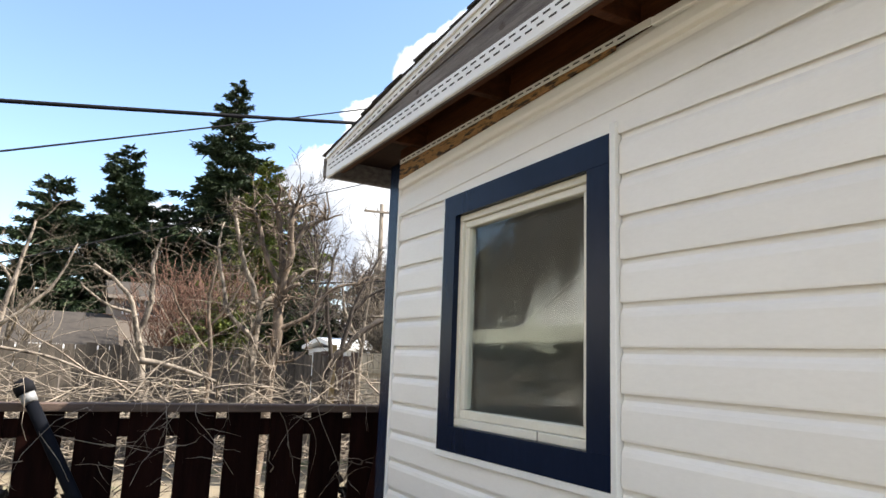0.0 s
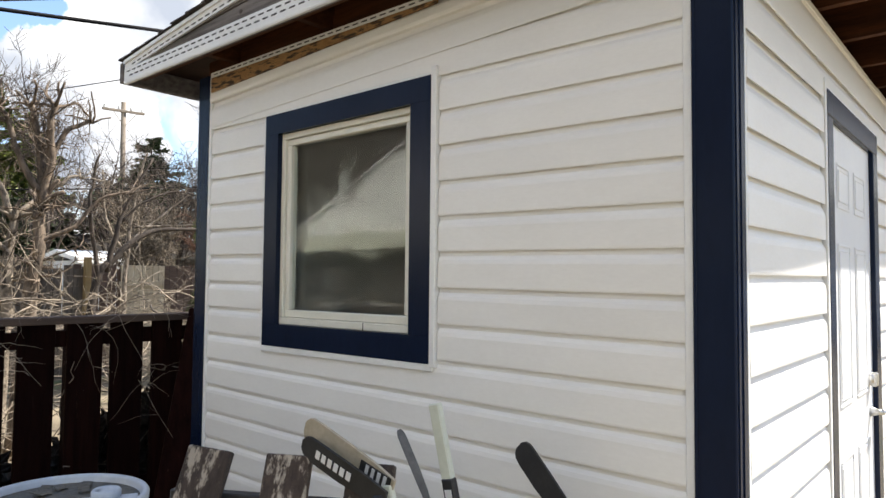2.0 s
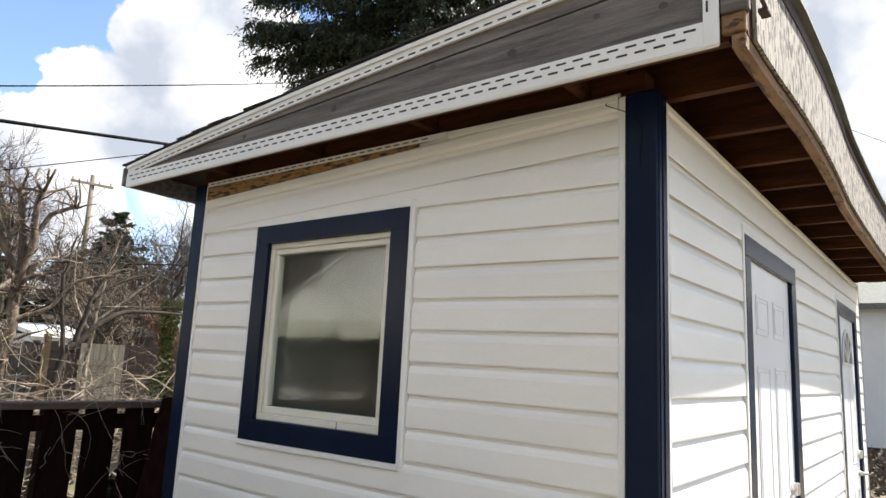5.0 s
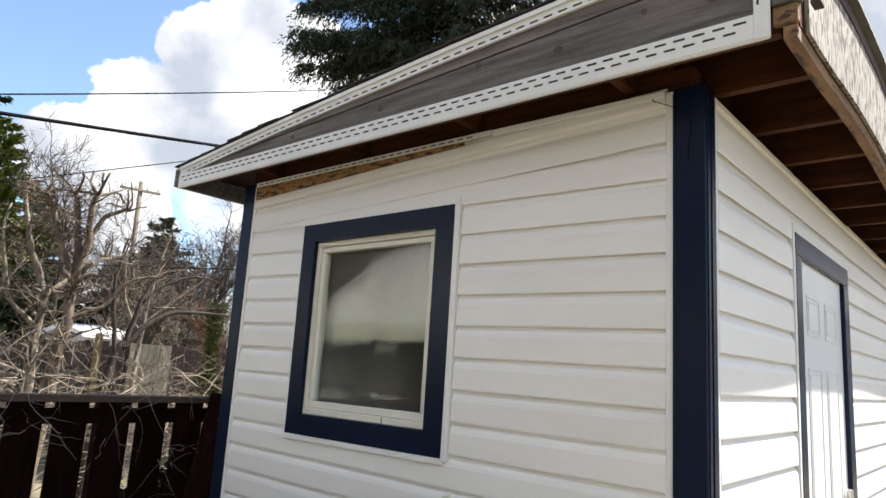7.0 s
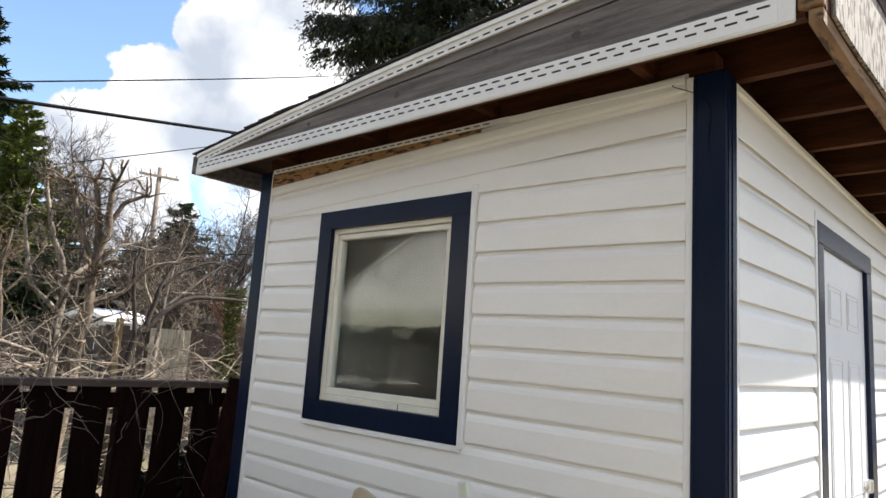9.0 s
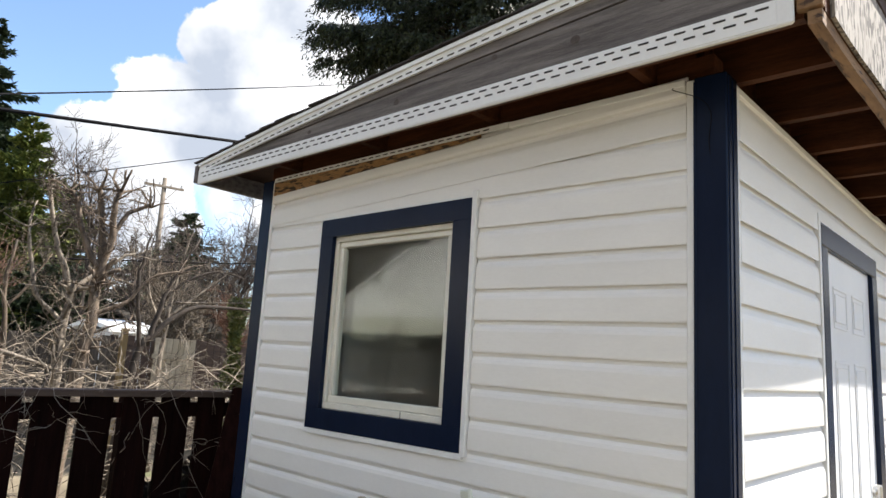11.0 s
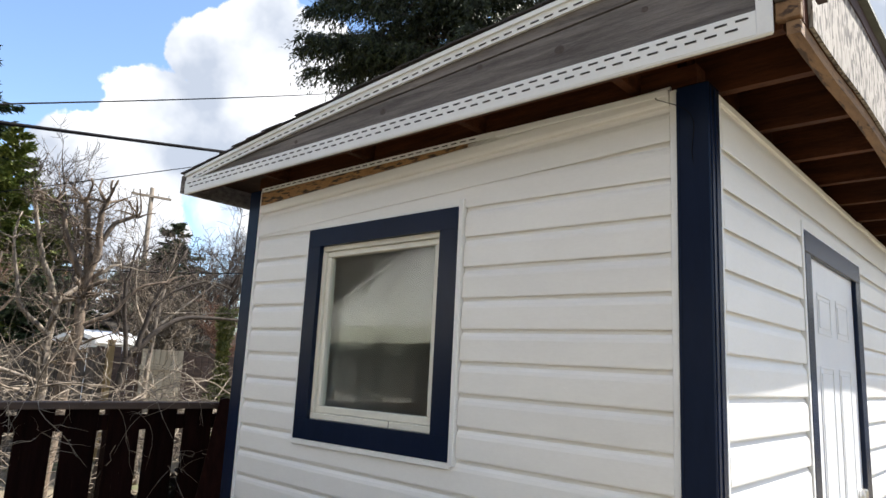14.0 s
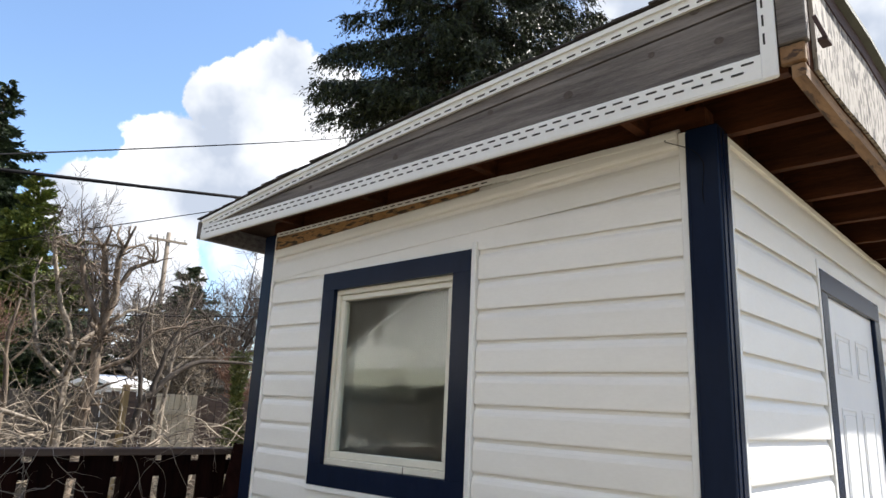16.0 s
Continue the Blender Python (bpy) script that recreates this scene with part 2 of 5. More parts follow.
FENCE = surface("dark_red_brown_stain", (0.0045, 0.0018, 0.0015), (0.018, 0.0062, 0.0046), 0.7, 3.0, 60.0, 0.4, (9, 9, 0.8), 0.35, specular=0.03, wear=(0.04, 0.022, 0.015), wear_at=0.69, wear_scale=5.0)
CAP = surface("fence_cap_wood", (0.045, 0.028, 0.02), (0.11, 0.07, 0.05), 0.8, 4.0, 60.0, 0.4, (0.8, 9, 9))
FARFENCE = surface("grey_fence_board", (0.030, 0.024, 0.019), (0.105, 0.086, 0.066), 0.9, 3.0, 30.0, 0.4, (8, 8, 0.8), 0.35)
NEWFENCE = surface("tan_fence_board", (0.30, 0.25, 0.17), (0.47, 0.40, 0.29), 0.85, 3.0, 30.0, 0.3, (8, 8, 0.8), 0.12)
YELLOWWOOD = surface("yellow_post_wood", (0.15, 0.10, 0.04), (0.25, 0.175, 0.075), 0.8, 4.0, 40.0, 0.3, (8, 8, 0.8))
# near-black to tan spread puts the limbs' shaded and sunlit sides into colour
BARK = surface("sun_shade_bark", (0.005, 0.0038, 0.003), (0.21, 0.155, 0.110), 0.9, 6.0, 60.0, 0.5, (3, 3, 1))
# the birch's pale bark, also standing in colour for sunlit limbs
PALEBARK = surface("pale_sunlit_bark", (0.05, 0.038, 0.028), (0.33, 0.275, 0.215), 0.85, 7.0, 60.0, 0.6, (2, 2, 1), wear=(0.05, 0.038, 0.028), wear_at=0.55)
DARKBARK = surface("dark_bark", (0.008, 0.006, 0.0045), (0.060, 0.044, 0.033), 0.9, 5.0, 60.0, 0.6, (3, 3, 1))
TWIG = surface("dry_twig", (0.014, 0.010, 0.007), (0.20, 0.158, 0.112), 0.8, 9.0, 80.0, 0.3)
BRUSH = surface("cut_brushwood", (0.020, 0.014, 0.010), (0.36, 0.295, 0.225), 0.8, 7.0, 80.0, 0.3)
REDTWIG = surface("reddish_twig", (0.055, 0.026, 0.017), (0.14, 0.070, 0.044), 0.85, 6.0, 60.0, 0.3)
FARTWIG = surface("far_twig", (0.018, 0.013, 0.011), (0.075, 0.058, 0.048), 0.9, 3.0, 30.0, 0.2)
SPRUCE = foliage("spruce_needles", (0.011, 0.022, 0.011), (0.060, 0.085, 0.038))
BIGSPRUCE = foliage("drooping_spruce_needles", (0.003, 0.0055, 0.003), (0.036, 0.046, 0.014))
CEDAR = foliage("cedar_leaves", (0.045, 0.072, 0.016), (0.20, 0.225, 0.052))
IVY = foliage("ivy_leaves", (0.05, 0.065, 0.018), (0.16, 0.17, 0.05))
POLEWOOD = surface("utility_pole_wood", (0.10, 0.082, 0.064), (0.22, 0.185, 0.15), 0.9, 3.0, 40.0, 0.4, (6, 6, 0.5))
CABLE = surface("black_cable", (0.004, 0.004, 0.005), (0.010, 0.010, 0.012), 0.8, specular=0.08)
CERAMIC = surface("grey_ceramic", (0.35, 0.35, 0.36), (0.5, 0.5, 0.5), 0.3)
DIRT = surface("dirt_and_dead_grass", (0.085, 0.068, 0.042), (0.21, 0.172, 0.116), 0.95, 1.2, 26.0, 0.8, wear=(0.08, 0.095, 0.034), wear_at=0.58, wear_scale=0.7, depth=0.04)
PLASTIC = surface("white_drum_plastic", (0.44, 0.47, 0.50), (0.60, 0.62, 0.65), 0.4, 4.0, 60.0, 0.1, wear=(0.36, 0.35, 0.31), wear_at=0.66, wear_scale=9.0)
SLUDGE = surface("wet_leaf_sludge", (0.020, 0.016, 0.009), (0.13, 0.105, 0.065), 0.5, 18.0, 90.0, 0.8)
CHAIRWOOD = surface("peeling_painted_wood", (0.022, 0.014, 0.010), (0.075, 0.052, 0.040), 0.85, 4.0, 60.0, 0.5, (14, 14, 1.1), 0.12, wear=(0.40, 0.34, 0.27), wear_at=0.57, wear_scale=2.2)
BLACKTAPE = surface("black_laminate", (0.012, 0.012, 0.013), (0.03, 0.03, 0.032), 0.45, 9.0, 60.0, 0.1, wear=(0.10, 0.10, 0.10), wear_at=0.70)
TANBLADE = surface("tan_fibreglass", (0.34, 0.29, 0.21), (0.52, 0.45, 0.34), 0.55, 8.0, 70.0, 0.15, wear=(0.16, 0.13, 0.10), wear_at=0.66)
PALESHAFT = surface("pale_green_shaft", (0.56, 0.58, 0.48), (0.68, 0.70, 0.60), 0.45, 6.0, 60.0, 0.1)
PRINT = surface("white_print", (0.68, 0.68, 0.68), (0.78, 0.78, 0.78), 0.5)
GREYBLADE = surface("dark_grey_blade", (0.05, 0.05, 0.055), (0.16, 0.155, 0.15), 0.6, 8.0, 60.0, 0.2)
PIPE = surface("dark_blue_pipe", (0.003, 0.0034, 0.005), (0.006, 0.007, 0.010), 0.7, 8.0, 60.0, 0.15, specular=0.06)
GREYCAP = surface("grey_plastic", (0.16, 0.16, 0.16), (0.28, 0.28, 0.28), 0.5)
STUCCO = surface("pale_grey_wall", (0.52, 0.54, 0.57), (0.62, 0.64, 0.67), 0.8, 1.0, 30.0, 0.2)
TANWALL = surface("tan_house_wall", (0.20, 0.165, 0.135), (0.28, 0.235, 0.195), 0.85, 1.0, 20.0, 0.2)
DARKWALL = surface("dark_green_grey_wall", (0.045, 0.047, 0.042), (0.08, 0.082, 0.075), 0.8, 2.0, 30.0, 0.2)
BROWNROOF = surface("brown_roofing", (0.018, 0.0145, 0.011), (0.044, 0.035, 0.028), 0.95, 3.0, 60.0, 0.4)
WHITEROOF = surface("white_metal_roof", (0.72, 0.73, 0.75), (0.82, 0.83, 0.84), 0.45, 2.0, 30.0, 0.1)
GUTTER = surface("pale_yellow_fascia", (0.62, 0.62, 0.50), (0.72, 0.72, 0.60), 0.5)
PANE = surface("dark_window_pane", (0.03, 0.035, 0.04), (0.06, 0.07, 0.08), 0.1)
BRIGHTPANE = surface("curtained_pane", (0.55, 0.55, 0.52), (0.7, 0.7, 0.68), 0.3)


# ---- builders ----
ORIGIN = {}


def thing(name, at, label, category, group="", kind=""):
    ob = new(name)
    ob.location = at
    ob.empty_display_size = 0.1
    ORIGIN[ob] = Vector(at)
    return tagged(ob, label, category, group, kind)


def mesh_of(name, bm, material, smooth=False):
    data = bpy.data.meshes.new(name)
    bmesh.ops.recalc_face_normals(bm, faces=bm.faces[:])
    bm.to_mesh(data)
    bm.free()
    data.materials.append(material)
    if smooth:
        for p in data.polygons:
            p.use_smooth = True
    return data


def part(name, bm, material, parent, label="", smooth=False, kind=""):
    """Links a bmesh drawn in world metres as one mesh under a thing or a part."""
    bm.transform(Matrix.Translation(-ORIGIN[parent]))
    ob = new(name, mesh_of(name, bm, material, smooth))
    ob.parent = parent
    ORIGIN[ob] = ORIGIN[parent]
    return tagged(ob, label, "", "", kind)


def raw_part(name, verts, faces, material, parent, label="", kind="", smooth=True):
    """As part(), from arrays of vertices and faces."""
    data = bpy.data.meshes.new(name)
    o = np.array(ORIGIN[parent])
    data.from_pydata((np.asarray(verts) - o).tolist(), [], faces if isinstance(faces, list) else faces.tolist())
    data.materials.append(material)
    if smooth:
        data.polygons.foreach_set("use_smooth", [True] * len(data.polygons))
    ob = new(name, data)
    ob.parent = parent
    ORIGIN[ob] = ORIGIN[parent]
    return tagged(ob, label, "", "", kind)


def lone(name, bm, material, label, category, smooth=False, kind="", group=""):
    return tagged(new(name, mesh_of(name, bm, material, smooth)), label, category, group, kind)


def box(x0, x1, y0, y1, z0, z1, bevel=0.0, bm=None):
    bm = bm or bmesh.new()
    made = bmesh.ops.create_cube(bm, size=1.0, matrix=Matrix.LocRotScale(((x0 + x1) / 2, (y0 + y1) / 2, (z0 + z1) / 2), None, (x1 - x0, y1 - y0, z1 - z0)))
    if bevel:
        edges = list({e for v in made["verts"] for e in v.link_edges})
        bmesh.ops.bevel(bm, geom=edges, offset=bevel, segments=1, affect="EDGES")
    return bm


def bar(a, b, wide, thick, bevel=0.003, up=(0, 0, 1), bm=None):
    """A squared bar from a to b."""
    bm = bm or bmesh.new()
    a, b = Vector(a), Vector(b)
    d = (b - a).normalized()
    side = d.cross(Vector(up)).normalized()
    over = side.cross(d)
    m = Matrix((side, over, d)).transposed().to_4x4()
    m.translation = (a + b) / 2
    made = bmesh.ops.create_cube(bm, size=1.0, matrix=m @ Matrix.Diagonal((wide, thick, (b - a).length, 1)))
    if bevel:
        bmesh.ops.bevel(bm, geom=list({e for v in made["verts"] for e in v.link_edges}), offset=bevel, segments=1, affect="EDGES")
    return bm


def prism(points, axis, a, b, bm=None):
    """A flat outline pushed through from a to b along x, y or z."""
    bm = bm or bmesh.new()

    def at(p, v):
        return (v, p[0], p[1]) if axis == "x" else (p[0], v, p[1]) if axis == "y" else (p[0], p[1], v)
    one = [bm.verts.new(at(p, a)) for p in points]
    two = [bm.verts.new(at(p, b)) for p in points]
    bm.faces.new(one)
    bm.faces.new(two[::-1])
    for i in range(len(points)):
        j = (i + 1) % len(points)
        bm.faces.new((one[i], one[j], two[j], two[i]))
    return bm


def rod(points, radii, sides=8, bm=None):
    """A round bar along a line of points."""
    v, f = tubes([(points, radii)], sides)
    bm = bm or bmesh.new()
    made = [bm.verts.new(p) for p in v]
    for face in f:
        bm.faces.new([made[i] for i in face])
    return bm


def tubes(limbs, sides=5):
    """Vertices and faces of tapering round limbs."""
    verts, faces = [], []
    ring = [(math.cos(2 * math.pi * k / sides), math.sin(2 * math.pi * k / sides)) for k in range(sides)]
    for pts, radii in limbs:
        base = len(verts)
        n = len(pts)
        for i in range(n):
            p = Vector(pts[i])
            d = Vector(pts[min(i + 1, n - 1)]) - Vector(pts[max(i - 1, 0)])
            d = d.normalized() if d.length > 1e-9 else Vector((0, 0, 1))
            u = d.cross(Vector((0.31, 0.17, 0.93)))
            if u.length < 0.1:
                u = d.cross(Vector((1, 0, 0)))
            u.normalize()
            w = d.cross(u)
            for c, s in ring:
                verts.append(tuple(p + (u * c + w * s) * radii[i]))
        for i in range(n - 1):
            for k in range(sides):
                a, b = base + i * sides + k, base + i * sides + (k + 1) % sides
                faces.append((a, b, b + sides, a + sides))
        faces.append(tuple(base + (n - 1) * sides + k for k in range(sides)))
        faces.append(tuple(base + sides - 1 - k for k in range(sides)))
    return verts, faces


def lathe(profile, centre, sides=40):
    bm = bmesh.new()
    rings = [[bm.verts.new((centre[0] + r * math.cos(2 * math.pi * k / sides), centre[1] + r * math.sin(2 * math.pi * k / sides), centre[2] + z)) for k in range(sides)] for r, z in profile]
    for a, b in zip(rings, rings[1:]):
        for k in range(sides):
            bm.faces.new((a[k], a[(k + 1) % sides], b[(k + 1) % sides], b[k]))
    bm.faces.new(rings[0][::-1])
    bm.faces.new(rings[-1])
    return bm


# ---- ground ----
GZ = -0.12
bm = bmesh.new()
bmesh.ops.create_grid(bm, x_segments=120, y_segments=120, size=1.0)
for v in bm.verts:
    x, y = v.co.x, v.co.y
    v.co.x, v.co.y = math.copysign(abs(x) ** 2.6, x) * 400 + 1, math.copysign(abs(y) ** 2.6, y) * 400 + 3
    near = abs(v.co.x) < 60 and abs(v.co.y) < 60
    v.co.z = GZ - 0.03 + (0.03 * noise.noise(Vector((v.co.x * 0.8, v.co.y * 0.8, 0))) if near else 0)
lone("ground", bm, DIRT, "bare brown dirt yard with patches of dead grass", "ground", True, "structure")

# ---- shed ----
LEN, WID = 5.22, 2.64          # along the door wall, along the window wall
shed = thing("shed", (0, 0, GZ), "white vinyl-sided garden shed with navy trim and an unfinished roof edge", "shed")


def roof_z(y):
    return 2.832 - 0.0498 * y - 0.0099 * y * y


WIN = (1.03, 2.046, 1.137, 2.18)            # outer trim of the window: y, y, z, z
DOORS = ((1.06, 2.19), (3.77, 4.88))        # outer trim of the doors: x, x
DTOP, TW = 2.185, 0.10


def lining(pieces, name):
    bm = bmesh.new()
    for p in pieces:
        box(*p, bm=bm)
    return part(name, bm, INSIDE, shed)


# walls behind the siding, open at the window and the doors
T = 0.09
lining(((0.012, T, 0.0, 1.10, GZ, 2.47), (0.012, T, 1.98, WID - 0.01, GZ, 2.47), (0.012, T, 1.10, 1.98, GZ, 1.20), (0.012, T, 1.10, 1.98, 2.12, 2.47)), "wall_lining")
lining(((T, 1.15, 0.012, T, GZ, 2.47), (2.10, 3.86, 0.012, T, GZ, 2.47), (4.79, LEN, 0.012, T, GZ, 2.47), (1.15, 2.10, 0.012, T, 2.10, 2.47), (3.86, 4.79, 0.012, T, 2.10, 2.47)), "wall_lining")
part("back_wall", box(LEN - T, LEN, 0.1, WID - 0.1, GZ, 2.47), SIDING, shed)
part("back_wall", box(0.1, LEN, WID - T, WID - 0.01, GZ, 2.47), SIDING, shed)
part("shed_floor", box(0.05, LEN - 0.05, 0.05, WID - 0.05, GZ - 0.02, GZ + 0.06), RAWWOOD, shed)

wall_w = part("window_wall", box(0.0035, 0.0115, 0.02, 0.09, GZ, 2.46), SIDING, shed, "white horizontal vinyl siding around a window")
wall_d = part("door_wall", box(0.02, 0.09, 0.0035, 0.0115, GZ, 2.46), SIDING, shed, "white horizontal vinyl siding with two doors")


def lap_profile(h, proud, folded):
    """One course: a hanging lower lip, or a softer fold where the course is the upper half of a double panel."""
    if folded:
        return [(0.0, -0.004), (0.004, -0.004), (proud - 0.004, -0.002), (proud, 0.003), (proud + 0.002, 0.011), (proud, h * 0.62), (proud - 0.003, h * 0.73), (proud - 0.010, h * 0.83),
                (0.005, h * 0.90), (0.004, h + 0.008), (0.0, h + 0.008)]
    return [(0.0, 0.011), (proud - 0.003, 0.011), (proud - 0.003, -0.005), (proud, -0.005), (proud + 0.001, 0.002), (proud, h * 0.62), (proud - 0.003, h * 0.73), (proud - 0.010, h * 0.83),
            (0.005, h * 0.90), (0.004, h + 0.008), (0.0, h + 0.008)]


def siding(wall, axis, spans, z, h, proud, folded=False, tilt=0.0, out=0.0):
    """The lapped planks of one course, each over its own span of the wall; tilt is its rise along the wall."""
    for a, b in spans:
        sag = random.uniform(-0.0015, 0.0015)
        shape = lap_profile(h, proud, folded)
        bm = bmesh.new()
        rings = []
        steps = max(1, int((b - a) / 0.3))
        for i in range(steps + 1):
            w = a + (b - a) * i / steps
            bow = 0.0012 * noise.noise(Vector((w * 1.7, z * 9.0, 3.0)))
            ring = []
            for d, u in shape:
                d, u = -d - (out + bow if d > 0.001 else 0.0), z + u + sag + tilt * w
                ring.append(bm.verts.new((d, w, u) if axis == "y" else (w, d, u)))
            rings.append(ring)
        bm.faces.new(rings[0])
        bm.faces.new(rings[-1][::-1])
        n = len(shape)
        for one, two in zip(rings, rings[1:]):
            for i in range(n):
                bm.faces.new((one[i], one[(i + 1) % n], two[(i + 1) % n], two[i]))
        part("siding_plank", bm, SIDING, wall)


H_W, H_D = 0.1275, 0.1362
for k in range(-15, 4):
    z = 1.786 + H_W * k
    cut = z + H_W > 1.19 and z < 2.13
    siding(wall_w, "y", ((0.113, 1.0005), (2.0655, 2.531)) if cut else ((0.113, 2.531),), z, H_W, 0.0145, False, 0.0105)
siding(wall_w, "y", ((0.113, 2.531),), 2.301, 0.122, 0.016, False, -0.0385, 0.003)
siding(wall_w, "y", ((0.113, 2.531),), 2.4225, 0.062, 0.024, True, -0.0375, 0.006)
for k in range(-11, 7):
    z = 1.459 + H_D * k
    spans = ((0.0945, 1.030), (2.2135, 3.7405), (4.9035, LEN - 0.1005)) if z < 2.12 else ((0.0945, 2.32), (2.322, LEN - 0.1005))
    siding(wall_d, "x", spans, z, H_D if k < 6 else 0.172, 0.020, False, 0.0072 if k < 6 else 0.002)

# trims under the eaves
part("rotted_sill", prism([(1.0, 2.436), (2.52, 2.374), (2.52, 2.449), (1.0, 2.449)], "x", -0.0335, -0.0245), ROT, wall_w, "bare rotted brown wood strip")
part("nailing_strip", box(-0.035, -0.0305, 0.85, 2.52, 2.45, 2.474), TRIM, wall_w, "slotted white nailing strip")
for i in range(30):
    part("slot", box(-0.0365, -0.0345, 0.95 + i * 0.052, 0.95 + i * 0.052 + 0.032, 2.459, 2.464), SLOT, wall_w)
part("top_channel", box(-0.034, 0.003, 0.113, 0.85, 2.448, 2.474, 0.003), TRIM, wall_w)
part("top_channel", box(0.08, 2.32, -0.018, 0.003, 2.437, 2.462, 0.003), TRIM, wall_d)
part("top_channel", box(2.322, LEN - 0.06, -0.018, 0.003, 2.445, 2.47, 0.003), TRIM, wall_d)


# corner posts
def corner_post(x, y, sx, sy):
    post = part("corner_post", box(min(x - sx * 0.02, x + sx * 0.078), max(x - sx * 0.02, x + sx * 0.078), min(y - sy * 0.02, y + sy * 0.088), max(y - sy * 0.02, y + sy * 0.088), GZ, 2.475, 0.004), NAVY, shed, "navy metal corner post")
    return post


post = corner_post(0, 0, 1, 1)
part("post_ridge", box(-0.006, 0.0, -0.0235, -0.0185, GZ, 2.46, 0.001), NAVY, post)
part("post_ridge", box(0.03, 0.036, -0.0235, -0.0185, GZ, 2.46, 0.001), NAVY, post)
part("post_ridge", box(-0.0235, -0.0185, 0.078, 0.088, GZ, 2.46, 0.001), NAVY, post)
post = corner_post(0, WID, 1, -1)
post = corner_post(LEN, 0, -1, 1)
part("side_channel", box(-0.018, 0.003, 0.0885, 0.113, GZ, 2.47, 0.002), TRIM, wall_w)
part("side_channel", box(-0.020, 0.003, 2.532, 2.5515, GZ, 2.46, 0.002), TRIM, wall_w)
part("side_channel", box(0.0785, 0.094, -0.020, 0.003, GZ, 2.46, 0.002), TRIM, wall_d)
part("side_channel", box(LEN - 0.10, LEN - 0.0785, -0.024, 0.003, GZ, 2.46, 0.002), TRIM, wall_d)


# window
def window():
    y0, y1, z0, z1 = WIN
    w = part("window", box(-0.012, 0.012, y0 + 0.005, y0 + 0.03, z0 + 0.01, z1 - 0.01), NAVY, shed, "square window in a navy surround")
    for p in ((y0, y1, z1 - 0.092, z1), (y0, y1, z0, z0 + 0.098)):
        part("surround_board", box(-0.028, 0.03, *p, 0.0006), NAVY, w)
    part("surround_board", box(-0.028, 0.03, y0, y0 + 0.102, z0 + 0.0982, z1 - 0.0922, 0.0006), NAVY, w)
    part("surround_board", box(-0.028, 0.03, y1 - 0.096, y1, z0 + 0.0982, z1 - 0.0922, 0.0006), NAVY, w)
    # white channel round the surround
    part("channel", box(-0.029, 0.003, y0 - 0.026, y0 - 0.001, z0 - 0.012, z1 + 0.03, 0.002), TRIM, w)
    part("channel", box(-0.026, 0.003, y1 + 0.001, y1 + 0.016, z0, z1, 0.002), TRIM, w)
    part("channel", box(-0.027, 0.003, y0 - 0.012, y1 + 0.012, z0 - 0.026, z0 - 0.001, 0.002), TRIM, w)
    part("channel", box(-0.020, 0.003, y0 - 0.001, y1, z1 + 0.001, z1 + 0.014, 0.002), TRIM, w)
    # cream frame and sash, stepped
    a, b, c, d = y0 + 0.102, y1 - 0.096, z0 + 0.098, z1 - 0.092
    frame_ob = part("window_frame", box(-0.006, 0.05, a, b, d - 0.026, d, 0.003), CREAM, w, "cream vinyl window frame")
    for q in ((a, b, c, c + 0.030), (a, a + 0.026, c + 0.0305, d - 0.0265), (b - 0.026, b, c + 0.0305, d - 0.0265)):
        part("frame_bar", box(-0.006, 0.05, *q, 0.003), CREAM, frame_ob)
    a, b, c, d = a + 0.0265, b - 0.0265, c + 0.0305, d - 0.0265
    sash = part("sash", box(0.006, 0.045, a, b, d - 0.028, d, 0.004), CREAM, w)
    for q in ((a, b, c, c + 0.034), (a, a + 0.028, c + 0.0345, d - 0.0285), (b - 0.028, b, c + 0.0345, d - 0.0285)):
        part("sash_bar", box(0.006, 0.045, *q, 0.004), CREAM, sash)
    part("sill_joint", box(-0.0075, -0.005, 1.395, 1.398, c - 0.03, c), SLOT, w)
    a, b, c, d = a + 0.028, b - 0.028, c + 0.034, d - 0.028
    pane = part("pane", box(0.022, 0.026, a, b, c, d), GLASS, w, "clear glass pane reflecting a pale house")
    pane.visible_shadow = False
    bm = bmesh.new()
    bmesh.ops.create_grid(bm, x_segments=28, y_segments=28, size=0.5, matrix=Matrix.Translation((0.055, (a + b) / 2, (c + d) / 2)) @ pose(0, 0, 0, 0, 90, 0) @ Matrix.Diagonal((d - c + 0.06, b - a + 0.06, 1, 1)))
    for v in bm.verts:
        v.co.x += 0.0025 * noise.noise(Vector((1.0, v.co.y * 9, v.co.z * 4))) + 0.0012 * noise.noise(Vector((5.0, v.co.y * 30, v.co.z * 9)))
    film = part("plastic_film", bm, FILM, w, "wrinkled clear plastic film", True)
    film.visible_shadow = False


window()


